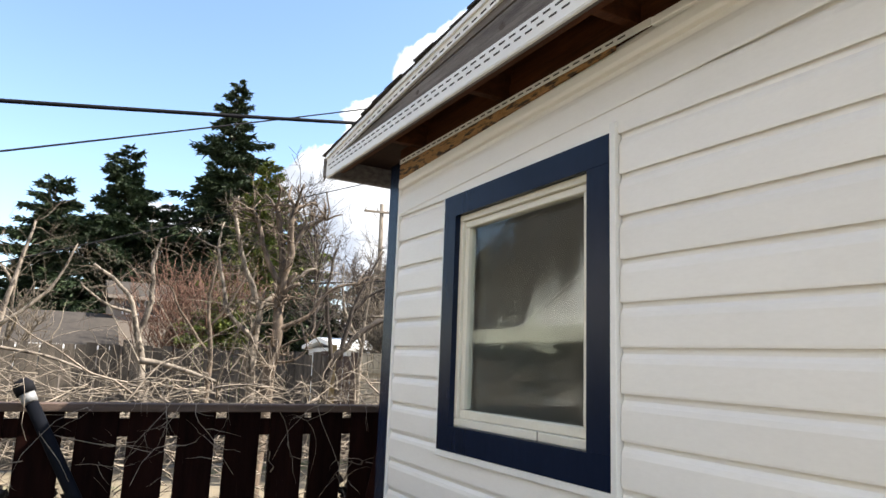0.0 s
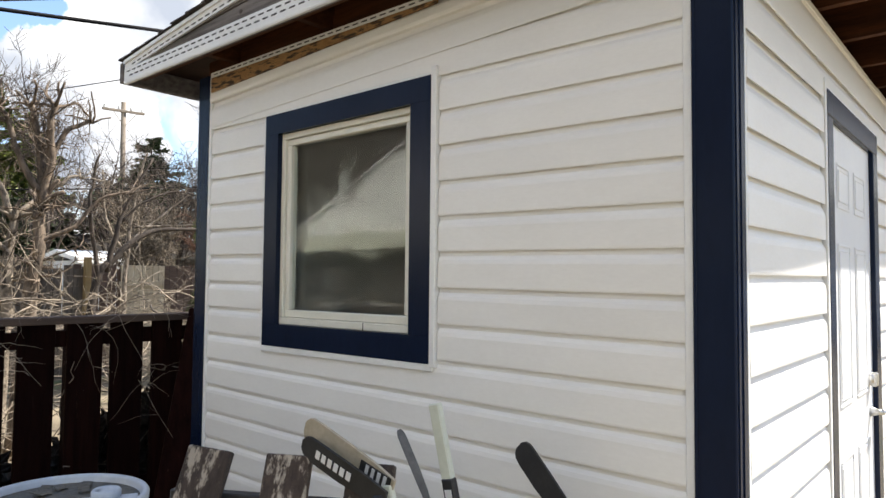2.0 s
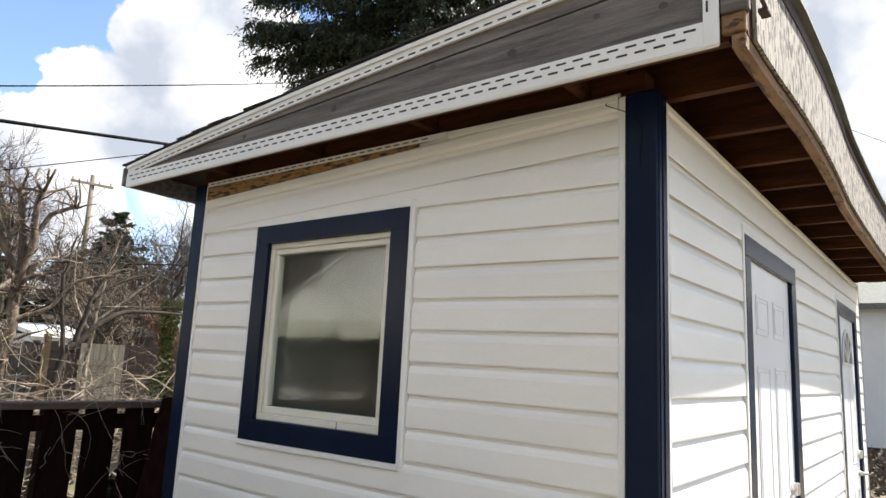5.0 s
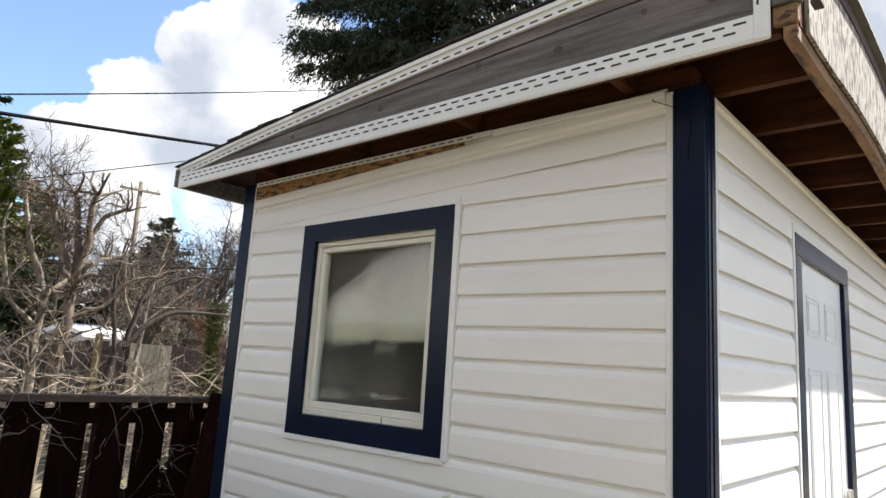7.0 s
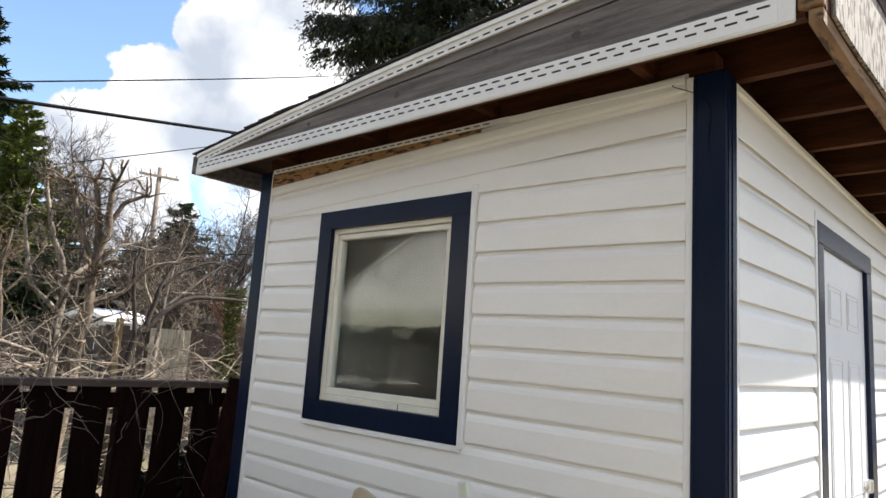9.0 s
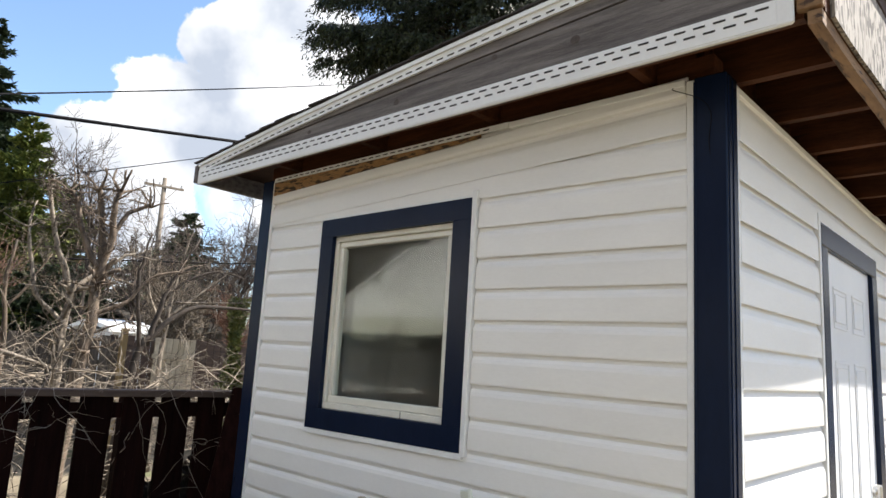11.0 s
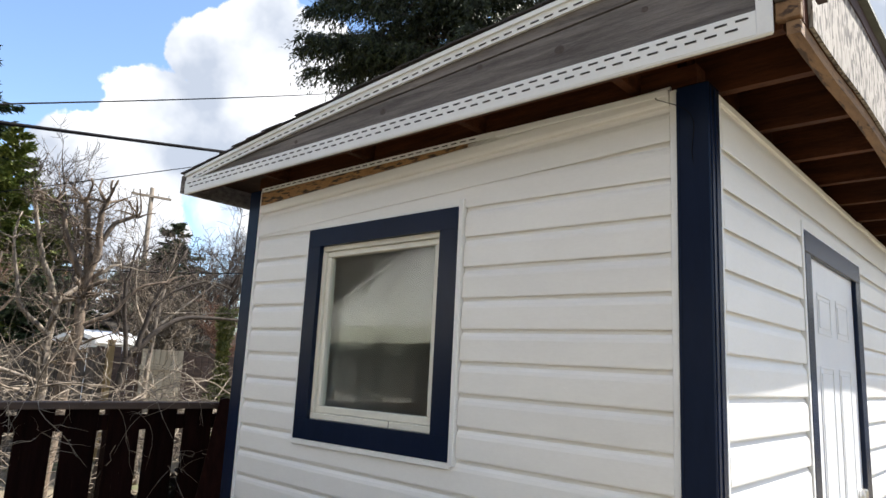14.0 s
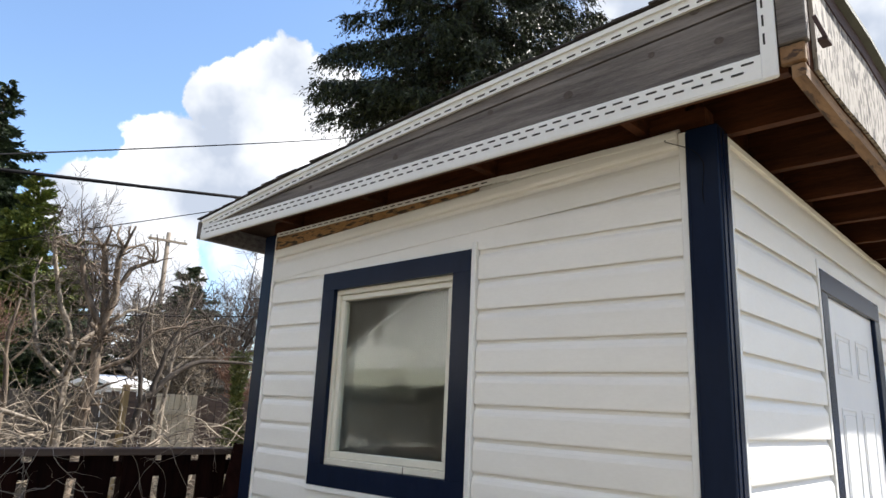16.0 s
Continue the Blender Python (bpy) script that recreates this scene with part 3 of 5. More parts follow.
# doors
def panel_door(x0, x1, arched):
    d = part("door", box(x0 + TW, x1 - TW - 0.02, -0.006, 0.045, GZ + 0.09, DTOP - TW, 0.002), DOORWHITE, shed, "white panelled steel door, closed" if not arched else "white panelled steel door with a fan light, closed")
    part("door_trim", box(x0, x1, -0.028, 0.03, DTOP - TW, DTOP, 0.004), NAVY, d)
    for a, b in ((x0, x0 + TW), (x1 - TW - 0.02, x1)):
        part("door_trim", box(a, b, -0.0275, 0.05, GZ, DTOP - TW - 0.0005, 0.004), NAVY, d)
    part("channel", box(x0 - 0.026, x0 - 0.001, -0.026, 0.003, GZ, DTOP + 0.035, 0.002), TRIM, d)
    part("channel", box(x1 + 0.001, x1 + 0.02, -0.024, 0.003, GZ, DTOP + 0.01, 0.002), TRIM, d)
    part("threshold", box(x0 + TW, x1 - TW, -0.03, 0.09, GZ + 0.02, GZ + 0.085, 0.004), CHROME, d)
    left, right = x0 + TW, x1 - TW - 0.02
    wide = right - left
    cols = ((left + 0.16 * wide, left + 0.44 * wide), (left + 0.56 * wide, left + 0.84 * wide))
    rows = ((0.92, 1.60), (0.10, 0.72)) if arched else ((1.745, 1.935), (0.93, 1.60), (0.10, 0.72))
    for a, b in cols:
        for c, e in rows:
            bm = bmesh.new()
            for q in ((a, b, e - 0.012, e), (a, b, c, c + 0.012), (a, a + 0.012, c + 0.0125, e - 0.0125), (b - 0.012, b, c + 0.0125, e - 0.0125)):
                box(q[0], q[1], -0.010, -0.0065, q[2], q[3], 0.002, bm)
            box(a + 0.03, b - 0.03, -0.009, -0.0065, c + 0.03, e - 0.03, 0.004, bm)
            part("door_panel", bm, DOORWHITE, d)
    if arched:
        cx, cz, r = (left + right) / 2, 1.72, 0.26
        arc = [(cx + r * math.cos(math.pi * k / 16), cz + r * math.sin(math.pi * k / 16)) for k in range(17)]
        part("fan_light", prism(arc, "y", -0.013, -0.0065), PANE, d, "dark half-round glass")
        bm = bmesh.new()
        for k in range(1, 5):
            g = math.pi * k / 5
            bar((cx, -0.015, cz), (cx + r * math.cos(g), -0.015, cz + r * math.sin(g)), 0.014, 0.006, 0, (0, 1, 0), bm)
        for p, q in zip(arc, arc[1:]):
            bar((p[0], -0.015, p[1]), (q[0], -0.015, q[1]), 0.02, 0.008, 0, (0, 1, 0), bm)
        box(cx - r - 0.01, cx + r + 0.01, -0.0185, -0.0135, cz - 0.02, cz, 0, bm)
        part("fan_bars", bm, DOORWHITE, d)
    # deadbolt and lever
    lx = right - 0.09
    bolt = part("deadbolt", lathe([(0.0, 0), (0.031, 0), (0.031, 0.012), (0.026, 0.022), (0.0, 0.024)], (0, 0, 0), 20), CHROME, d)
    bolt.data.transform(Matrix.Translation((lx, -0.006, 0.985 - GZ)) @ pose(0, 0, 0, 90, 0, 0) @ Matrix.Translation(ORIGIN[d]))
    part("bolt_body", box(lx - 0.022, lx + 0.022, -0.042, -0.012, 0.95, 1.015, 0.006), CHROME, d)
    knob = part("lever_handle", rod([(lx, -0.006, 0.83), (lx, -0.045, 0.83), (lx, -0.058, 0.828)], [0.026, 0.013, 0.013], 12), CHROME, d, "", True)
    part("lever", rod([(lx - 0.005, -0.058, 0.83), (lx + 0.05, -0.061, 0.835), (lx + 0.11, -0.055, 0.822)], [0.012, 0.012, 0.010], 10), CHROME, knob, "", True)


panel_door(*DOORS[0], False)
panel_door(*DOORS[1], True)

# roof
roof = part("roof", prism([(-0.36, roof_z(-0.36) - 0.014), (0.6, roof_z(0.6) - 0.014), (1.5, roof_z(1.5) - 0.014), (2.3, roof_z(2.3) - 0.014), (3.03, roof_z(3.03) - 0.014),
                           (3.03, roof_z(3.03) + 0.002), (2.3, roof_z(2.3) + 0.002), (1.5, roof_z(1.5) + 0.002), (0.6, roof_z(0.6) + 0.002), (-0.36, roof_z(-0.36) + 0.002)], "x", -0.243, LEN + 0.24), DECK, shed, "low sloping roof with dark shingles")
STEP = 0.142
for k in range(24):
    y = 3.07 - STEP * k
    lo, hi = y, y - STEP - 0.03
    x = -0.262
    while x < LEN + 0.2:
        w = random.uniform(0.9, 1.02)
        jag = random.uniform(-0.008, 0.008) if x < 0 else 0
        e = min(x + w, LEN + 0.26)
        z0, z1 = roof_z(lo) + 0.004, roof_z(hi) + 0.003
        part("shingle", prism([(lo, z0 + 0.004), (hi, z1), (hi, z1 + 0.005), (lo, z0 + 0.012)], "x", x + jag, e - 0.004), SHINGLE, roof)
        x = e

# gable end over the window wall
SEAM = 0.5


def seam_z(y):
    return 2.722 - 0.052 * y


ys = [-0.255, 0.5, 1.3, 2.1, 2.6]
gable = part("gable_board", prism([(y, 2.47) for y in (-0.255, 3.02)] + [(3.02, 2.56)] + [(y, seam_z(y) - 0.005) for y in ys[::-1]], "x", -0.232, -0.212), GREYWOOD, shed, "weathered grey gable boards")
part("gable_board", prism([(y, seam_z(y) + 0.002) for y in ys] + [(y, roof_z(y) - 0.016) for y in ys[::-1]], "x", -0.234, -0.214), GREYWOOD, shed)
for y, z, r in ((1.95, 2.585, 0.010), (1.32, 2.60, 0.014), (0.78, 2.66, 0.011), (0.42, 2.625, 0.016), (0.10, 2.67, 0.010), (-0.05, 2.77, 0.013), (-0.12, 2.64, 0.012), (0.62, 2.745, 0.009), (1.15, 2.70, 0.008), (2.3, 2.56, 0.009)):
    x = -0.2335 if z < seam_z(y) else -0.2355
    part("knot", prism([(y + r * 1.25 * math.cos(0.52 * k), z + r * math.sin(0.52 * k)) for k in range(12)], "x", x, x + 0.006), KNOT, gable)
band = part("perforated_trim", box(-0.246, -0.2345, -0.282, 3.03, 2.468, 2.545, 0.002), TRIM, shed, "slotted white vinyl trim band")
part("trim_lip", box(-0.246, -0.233, -0.28, 3.03, 2.461, 2.4675, 0.002), TRIM, band)
pts = [-0.282, 0.3, 0.9, 1.5, 2.1, 2.6, 3.02]
strip = part("perforated_trim", prism([(y, roof_z(y) - 0.06) for y in pts] + [(y, roof_z(y) - 0.002) for y in pts[::-1]], "x", -0.247, -0.2355), TRIM, shed, "slotted white vinyl trim along the roof edge")
part("trim_lip", prism([(y, roof_z(y) - 0.022) for y in pts] + [(y, roof_z(y) - 0.004) for y in pts[::-1]], "x", -0.256, -0.2475), TRIM, strip)
up = part("perforated_trim", box(-0.248, -0.2345, -0.284, -0.240, 2.4635, roof_z(-0.26) - 0.06, 0.002), TRIM, shed)
part("end_cap", box(-0.25, 0.3, 3.031, 3.075, 2.475, 2.585, 0.004), GREYWOOD, shed, "grey weathered rear fascia end")


def slots(rows, host):
    for row in rows:
        for a, b in row:
            part("slot", bar(a, b, 0.0025, 0.0065, 0, (0, 0, 1)), SLOT, host)


def run(zf, y0, y1, x, gap=0.060, on=0.036, shift=0.0):
    out, y = [], y0 + shift
    while y < y1 - on:
        out.append(((x, y, zf(y)), (x, y + on, zf(y + on))))
        y += gap
    return out


slots([run(lambda y: 2.526, -0.22, 3.0, -0.2462), run(lambda y: 2.501, -0.22, 3.0, -0.2462, shift=0.03)], band)
slots([run(lambda y: roof_z(y) - 0.046, -0.22, 2.98, -0.2472)], strip)
for k in range(4):
    z = 2.57 + 0.06 * k
    if z + 0.036 < roof_z(-0.25) - 0.06:
        part("slot", box(-0.2492, -0.2478, -0.256, -0.250, z, z + 0.036), SLOT, up)

# bare framing under the eaves
def buckle(x):
    """How far the eave edge is pushed in from its outermost line, along the wall."""
    return float(np.interp(x, (-0.25, 0.10, 0.45, 0.95, 1.45, 1.95, 2.5, 3.2, 4.2, 5.5), (0.012, 0.012, 0.0, -0.001, 0.010, 0.027, 0.028, 0.024, 0.010, 0.0)))


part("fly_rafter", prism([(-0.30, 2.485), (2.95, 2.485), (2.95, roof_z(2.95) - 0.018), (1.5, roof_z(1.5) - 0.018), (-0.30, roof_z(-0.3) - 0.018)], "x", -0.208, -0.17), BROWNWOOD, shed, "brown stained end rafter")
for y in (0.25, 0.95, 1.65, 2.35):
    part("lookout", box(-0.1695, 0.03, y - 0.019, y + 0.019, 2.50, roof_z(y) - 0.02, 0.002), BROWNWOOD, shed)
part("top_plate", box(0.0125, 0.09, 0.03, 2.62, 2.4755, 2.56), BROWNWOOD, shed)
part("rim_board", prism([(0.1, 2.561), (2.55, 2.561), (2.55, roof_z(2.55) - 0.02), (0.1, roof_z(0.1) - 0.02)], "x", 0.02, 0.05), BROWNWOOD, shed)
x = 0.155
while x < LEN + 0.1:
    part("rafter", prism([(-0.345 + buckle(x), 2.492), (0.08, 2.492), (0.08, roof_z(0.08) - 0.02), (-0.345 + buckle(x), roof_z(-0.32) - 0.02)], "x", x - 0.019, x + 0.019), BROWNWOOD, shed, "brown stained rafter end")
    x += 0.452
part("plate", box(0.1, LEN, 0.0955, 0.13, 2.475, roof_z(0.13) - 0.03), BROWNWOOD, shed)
# buckled fascia of flake board with its lower batten
def eave_strip(outline, x0, x1):
    """A board along the eave that follows the buckle: its section, pushed from x0 to x1."""
    bm = bmesh.new()
    rings = []
    steps = max(2, int((x1 - x0) / 0.16))
    for i in range(steps + 1):
        x = x0 + (x1 - x0) * i / steps
        rings.append([bm.verts.new((x, y + buckle(x), z)) for y, z in outline])
    bm.faces.new(rings[0])
    bm.faces.new(rings[-1][::-1])
    n = len(outline)
    for one, two in zip(rings, rings[1:]):
        for i in range(n):
            bm.faces.new((one[i], one[(i + 1) % n], two[(i + 1) % n], two[i]))
    return bm


cuts = (-0.232, 0.55, 1.75, 2.62, 3.9, LEN + 0.22)
for i, (a, b) in enumerate(zip(cuts, cuts[1:])):
    s = (0.0, 0.003, -0.002, 0.003, 0.0)[i]
    part("fascia_batten", eave_strip([(-0.363, 2.448 + s), (-0.327, 2.448 + s), (-0.327, 2.488 + s), (-0.363, 2.488 + s)], a, b - 0.003), RAWWOOD, shed, "raw brown fascia batten")
part("fascia_board", eave_strip([(-0.366, 2.492), (-0.378, 2.492), (-0.378, 2.795), (-0.366, 2.795)], -0.155, LEN + 0.22), OSB, shed, "weathered flake-board fascia")
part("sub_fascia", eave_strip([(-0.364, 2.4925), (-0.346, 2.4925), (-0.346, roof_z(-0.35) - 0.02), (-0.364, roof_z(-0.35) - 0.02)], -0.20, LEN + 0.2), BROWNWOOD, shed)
part("drip_board", eave_strip([(-0.382, 2.797), (-0.3655, 2.797), (-0.3655, 2.853), (-0.382, 2.853)], -0.20, LEN + 0.22), DRIP, shed)
part("roof_edge", eave_strip([(-0.408, 2.8535), (-0.3655, 2.8535), (-0.3655, 2.892), (-0.402, 2.890)], -0.20, LEN + 0.24), EDGE, shed, "grey rolled roofing edge")
part("fascia_block", box(-0.236, -0.2005, -0.362, -0.2845, 2.56, roof_z(-0.33) - 0.018, 0.004), GREYWOOD, shed, "grey weathered block at the eave corner")
part("fascia_block", box(-0.228, -0.2005, -0.352, -0.2845, 2.50, 2.559, 0.004), RAWWOOD, shed)
hanger = part("gutter_hanger", box(-0.200, -0.15, -0.405, -0.3785, 2.555, 2.567, 0.002), DRIP, shed, "dark metal bracket")
part("hanger_arm", bar((-0.197, -0.40, 2.56), (-0.197, -0.375, 2.64), 0.012, 0.006, 0.001, (1, 0, 0)), DRIP, hanger)

# loose wire at the corner
wire = []
for k in range(15):
    s = k / 14
    wire.append((-0.03 - 0.012 * math.sin(s * 5), 0.15 - 0.17 * s + 0.03 * math.sin(s * 9), 2.45 - 0.34 * s * s))
v, f = tubes([(wire, [0.0016] * 15)], 4)
loose = thing("loose_wire", (-0.02, 0.12, 2.1), "thin loose wire dangling from the eave over the corner post", "wire")
raw_part("strand", v, f, CABLE, loose)
# ---- near fence ----
FY = 3.46
fence = thing("fence", (-0.6, FY, GZ), "dark red-brown board fence with a flat cap rail", "fence")
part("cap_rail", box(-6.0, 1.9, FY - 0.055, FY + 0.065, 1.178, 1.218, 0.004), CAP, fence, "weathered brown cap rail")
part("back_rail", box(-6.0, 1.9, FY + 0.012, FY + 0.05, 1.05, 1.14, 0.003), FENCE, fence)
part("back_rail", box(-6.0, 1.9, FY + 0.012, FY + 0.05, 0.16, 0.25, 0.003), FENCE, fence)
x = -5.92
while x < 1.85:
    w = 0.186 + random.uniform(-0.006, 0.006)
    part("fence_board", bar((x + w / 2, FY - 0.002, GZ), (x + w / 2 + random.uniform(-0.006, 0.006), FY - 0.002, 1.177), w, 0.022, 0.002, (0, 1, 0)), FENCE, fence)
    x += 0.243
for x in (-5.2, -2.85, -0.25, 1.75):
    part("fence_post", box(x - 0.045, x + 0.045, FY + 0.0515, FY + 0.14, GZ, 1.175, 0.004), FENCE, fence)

# dark pipe leaning on the fence
pipe = thing("leaning_pipe", (-0.75, 3.1, GZ), "dark pipe with a pale band leaning against the fence", "pipe")
part("tube", rod([(-0.78, 3.05, GZ), (-1.50, 3.36, 1.22)], [0.03, 0.03], 12), PIPE, pipe, "", True)
part("pipe_cap", rod([(-1.505, 3.358, 1.225), (-1.525, 3.370, 1.262)], [0.034, 0.036], 14), GREYCAP, pipe, "pale grey band", True)
part("pipe_collar", rod([(-1.526, 3.371, 1.264), (-1.545, 3.380, 1.30), (-1.56, 3.386, 1.325)], [0.044, 0.046, 0.030], 14), CABLE, pipe, "black rubber end", True)


plank = thing("leaning_board", (0.1, 3.05, GZ), "dark red-brown board leaning between the shed and the fence", "board")
part("board", bar((-0.02, 3.0, GZ), (0.42, 3.36, 1.24), 0.14, 0.022, 0.002, (0.3, 1, 0)), FENCE, plank)
plank = thing("leaning_board", (0.3, 3.1, GZ), "dark grey board leaning between the shed and the fence", "board")
part("board", bar((0.24, 3.02, GZ), (0.52, 3.37, 1.10), 0.12, 0.022, 0.002, (0.3, 1, 0)), CAP, plank)

# ---- plants ----
def wander(p, d, length, steps, bend, lift=0.0):
    pts, p, d = [tuple(p)], Vector(p), Vector(d).normalized()
    for _ in range(steps):
        d = (d + Vector((random.gauss(0, bend), random.gauss(0, bend), random.gauss(0, bend) + lift))).normalized()
        p = p + d * (length / steps)
        pts.append(tuple(p))
    return pts


def offshoots(pts, r, count, length, spread, level, out, bend=0.22, lift=0.05, start=0.25, shrink=0.55):
    """Side twigs along a limb, and twigs on those."""
    n = len(pts)
    for _ in range(count):
        s = random.uniform(start, 1.0) * (n - 1)
        i = min(int(s), n - 2)
        a, b = Vector(pts[i]), Vector(pts[i + 1])
        p = a.lerp(b, s - i)
        d = (b - a).normalized()
        side = Vector((random.gauss(0, 1), random.gauss(0, 1), random.gauss(0.2, 0.7)))
        side = (side - d * side.dot(d)).normalized()
        go = (d * (1 - spread) + side * spread).normalized()
        ln = length * random.uniform(0.4, 1.15)
        rr = max(r * 0.5 * random.uniform(0.6, 1.0), 0.0016)
        twig = wander(p, go, ln, 5, bend, lift)
        out.append((twig, [rr * (1 - 0.16 * k) for k in range(6)]))
        if level > 0:
            offshoots(twig, rr, max(2, count // 2), ln * shrink, spread, level - 1, out, bend, lift, 0.2, shrink)


def smooth_line(points, each=4):
    out = []
    n = len(points)
    for i in range(n - 1):
        p0, p1, p2, p3 = (Vector(points[max(0, min(n - 1, j))]) for j in (i - 1, i, i + 1, i + 2))
        for k in range(each):
            t = k / each
            out.append(tuple(0.5 * ((2 * p1) + (p2 - p0) * t + (2 * p0 - 5 * p1 + 4 * p2 - p3) * t * t + (3 * p1 - p0 - 3 * p2 + p3) * t ** 3)))
    out.append(tuple(points[-1]))
    return out


def limbed_tree(name, at, limbs, material, label, twigs, twig_len, level=1, twig_mat=None, stubs=0):
    """A bare tree: trunk and limbs along given lines, knobbed where cut, and a crown of twigs."""
    tree = thing(name, at, label, "tree", "bare yard trees")
    wood, fine = [], []
    for pts, r0, r1 in limbs:
        line = smooth_line(pts)
        n = len(line)
        line = [(p[0] + random.gauss(0, 0.006), p[1] + random.gauss(0, 0.006), p[2]) for p in line]
        r0, r1 = r0 * 0.78, r1 * 0.72
        rad = [r0 + (r1 - r0) * k / (n - 1) + random.uniform(-0.05, 0.12) * r1 for k in range(n)]
        wood.append((line, rad))
        offshoots(line, r1, twigs, twig_len, 0.75, level, fine)
        for _ in range(stubs):
            tip = Vector(line[-1])
            d = Vector((random.gauss(0, 0.6), random.gauss(0, 0.6), random.uniform(0.2, 1.0)))
            w = wander(tip - Vector((0, 0, 0.03)), d, random.uniform(0.12, 0.34), 4, 0.25)
            wood.append((w, [r1 * 0.8, r1 * 0.6, r1 * 0.5, r1 * 0.45, r1 * 0.42]))
    v, f = tubes(wood, 8)
    raw_part("trunk", v, f, material, tree)
    v, f = tubes(fine, 4)
    raw_part("crown", v, f, twig_mat or TWIG, tree, "bare tangled twigs")
    return tree


limbed_tree("pollard_tree", (0.30, 6.0, GZ), [
    ([(0.22, 6.0, GZ), (0.30, 6.0, 1.16), (0.36, 6.0, 1.70), (0.36, 6.02, 2.05)], 0.085, 0.06),
    ([(0.36, 6.02, 2.0), (0.36, 6.0, 2.37), (0.30, 5.98, 2.70), (0.24, 5.95, 2.95)], 0.055, 0.032),
    ([(0.36, 6.0, 2.1), (0.42, 5.95, 2.5), (0.38, 5.9, 2.8), (0.42, 5.9, 2.97)], 0.05, 0.032),
    ([(0.40, 6.0, 2.35), (0.52, 6.0, 2.72), (0.66, 5.98, 2.84), (0.76, 5.96, 2.90)], 0.035, 0.022),
    ([(0.34, 6.0, 2.2), (0.18, 6.05, 2.5), (0.12, 6.1, 2.8), (0.03, 6.1, 2.92)], 0.04, 0.024),
    ([(0.34, 6.0, 1.75), (0.62, 5.9, 1.9), (0.80, 5.85, 2.15), (1.05, 5.8, 2.25)], 0.03, 0.012)],
    BARK, "hard-pruned bare tree with knobbed grey limbs behind the fence", 14, 0.40, 1, BARK, 5)
limbed_tree("pollard_tree", (0.18, 6.35, GZ), [
    ([(0.20, 6.35, GZ), (0.21, 6.3, 1.17), (0.22, 6.3, 1.66), (0.26, 6.3, 2.0)], 0.07, 0.045),
    ([(0.25, 6.3, 1.95), (0.12, 6.3, 2.25), (0.02, 6.3, 2.5), (-0.08, 6.3, 2.95)], 0.042, 0.026),
    ([(0.22, 6.3, 1.66), (-0.05, 6.3, 1.9), (-0.12, 6.35, 2.2), (-0.20, 6.3, 2.55)], 0.034, 0.018),
    ([(0.26, 6.3, 2.0), (0.5, 6.35, 2.2), (0.69, 6.3, 2.38), (0.82, 6.3, 2.42)], 0.032, 0.014)],
    PALEBARK, "hard-pruned bare tree with pale sunlit limbs", 15, 0.42, 1, TWIG, 4)
limbed_tree("birch_tree", (-0.80, 5.5, GZ), [
    ([(-0.76, 5.5, GZ), (-0.83, 5.5, 1.23), (-0.90, 5.5, 1.63), (-1.0, 5.5, 1.94), (-1.27, 5.5, 2.16)], 0.05, 0.014),
    ([(-0.90, 5.5, 1.6), (-0.82, 5.5, 1.9), (-0.84, 5.5, 2.2), (-0.80, 5.5, 2.42)], 0.035, 0.012),
    ([(-0.95, 5.5, 1.8), (-1.15, 5.45, 1.85), (-1.35, 5.4, 2.0)], 0.018, 0.008)],
    PALEBARK, "small pale-barked bare tree behind the fence", 9, 0.40, 1)
limbed_tree("bare_tree", (1.3, 7.0, GZ), [
    ([(1.10, 7.0, GZ), (1.25, 7.0, 1.3), (1.45, 7.0, 1.65), (1.83, 7.0, 1.96), (2.25, 7.0, 2.02), (2.70, 7.0, 2.03)], 0.065, 0.018),
    ([(1.36, 7.0, 1.5), (1.48, 7.0, 2.0), (1.62, 7.0, 2.35), (1.86, 7.0, 2.82)], 0.042, 0.014),
    ([(1.30, 7.0, 1.4), (1.18, 7.0, 2.1), (1.20, 7.0, 2.5), (1.26, 7.0, 2.78)], 0.034, 0.014),
    ([(1.5, 7.0, 2.05), (1.75, 6.95, 2.30), (2.1, 6.9, 2.45), (2.45, 6.9, 2.40)], 0.022, 0.009)],
    DARKBARK, "bare spreading tree with arching branches", 12, 0.62, 1, TWIG)
limbed_tree("bare_tree", (-0.03, 7.2, GZ), [
    ([(0.0, 7.2, GZ), (-0.02, 7.2, 1.42), (-0.08, 7.2, 2.0), (-0.05, 7.2, 2.5)], 0.045, 0.014),
    ([(-0.03, 7.2, 1.5), (-0.3, 7.2, 1.85), (-0.5, 7.2, 2.2)], 0.025, 0.010),
    ([(-0.05, 7.2, 1.8), (0.15, 7.2, 2.1), (0.3, 7.2, 2.4)], 0.022, 0.009)],
    BARK, "slender bare tree with thin upright limbs", 12, 0.5, 1, TWIG)
limbed_tree("bare_tree", (2.1, 8.2, GZ), [
    ([(2.1, 8.2, GZ), (2.12, 8.2, 1.5), (2.2, 8.2, 2.4), (2.35, 8.2, 3.1)], 0.05, 0.014),
    ([(2.12, 8.2, 1.7), (1.85, 8.2, 2.2), (1.8, 8.2, 2.8)], 0.03, 0.010),
    ([(2.15, 8.2, 1.9), (2.6, 8.2, 2.3), (2.95, 8.2, 2.6)], 0.026, 0.009),
    ([(2.2, 8.2, 2.1), (2.7, 8.15, 2.15), (3.2, 8.1, 2.2)], 0.02, 0.008)],
    PALEBARK, "bare tree with fine sunlit branches", 13, 0.6, 1, TWIG)
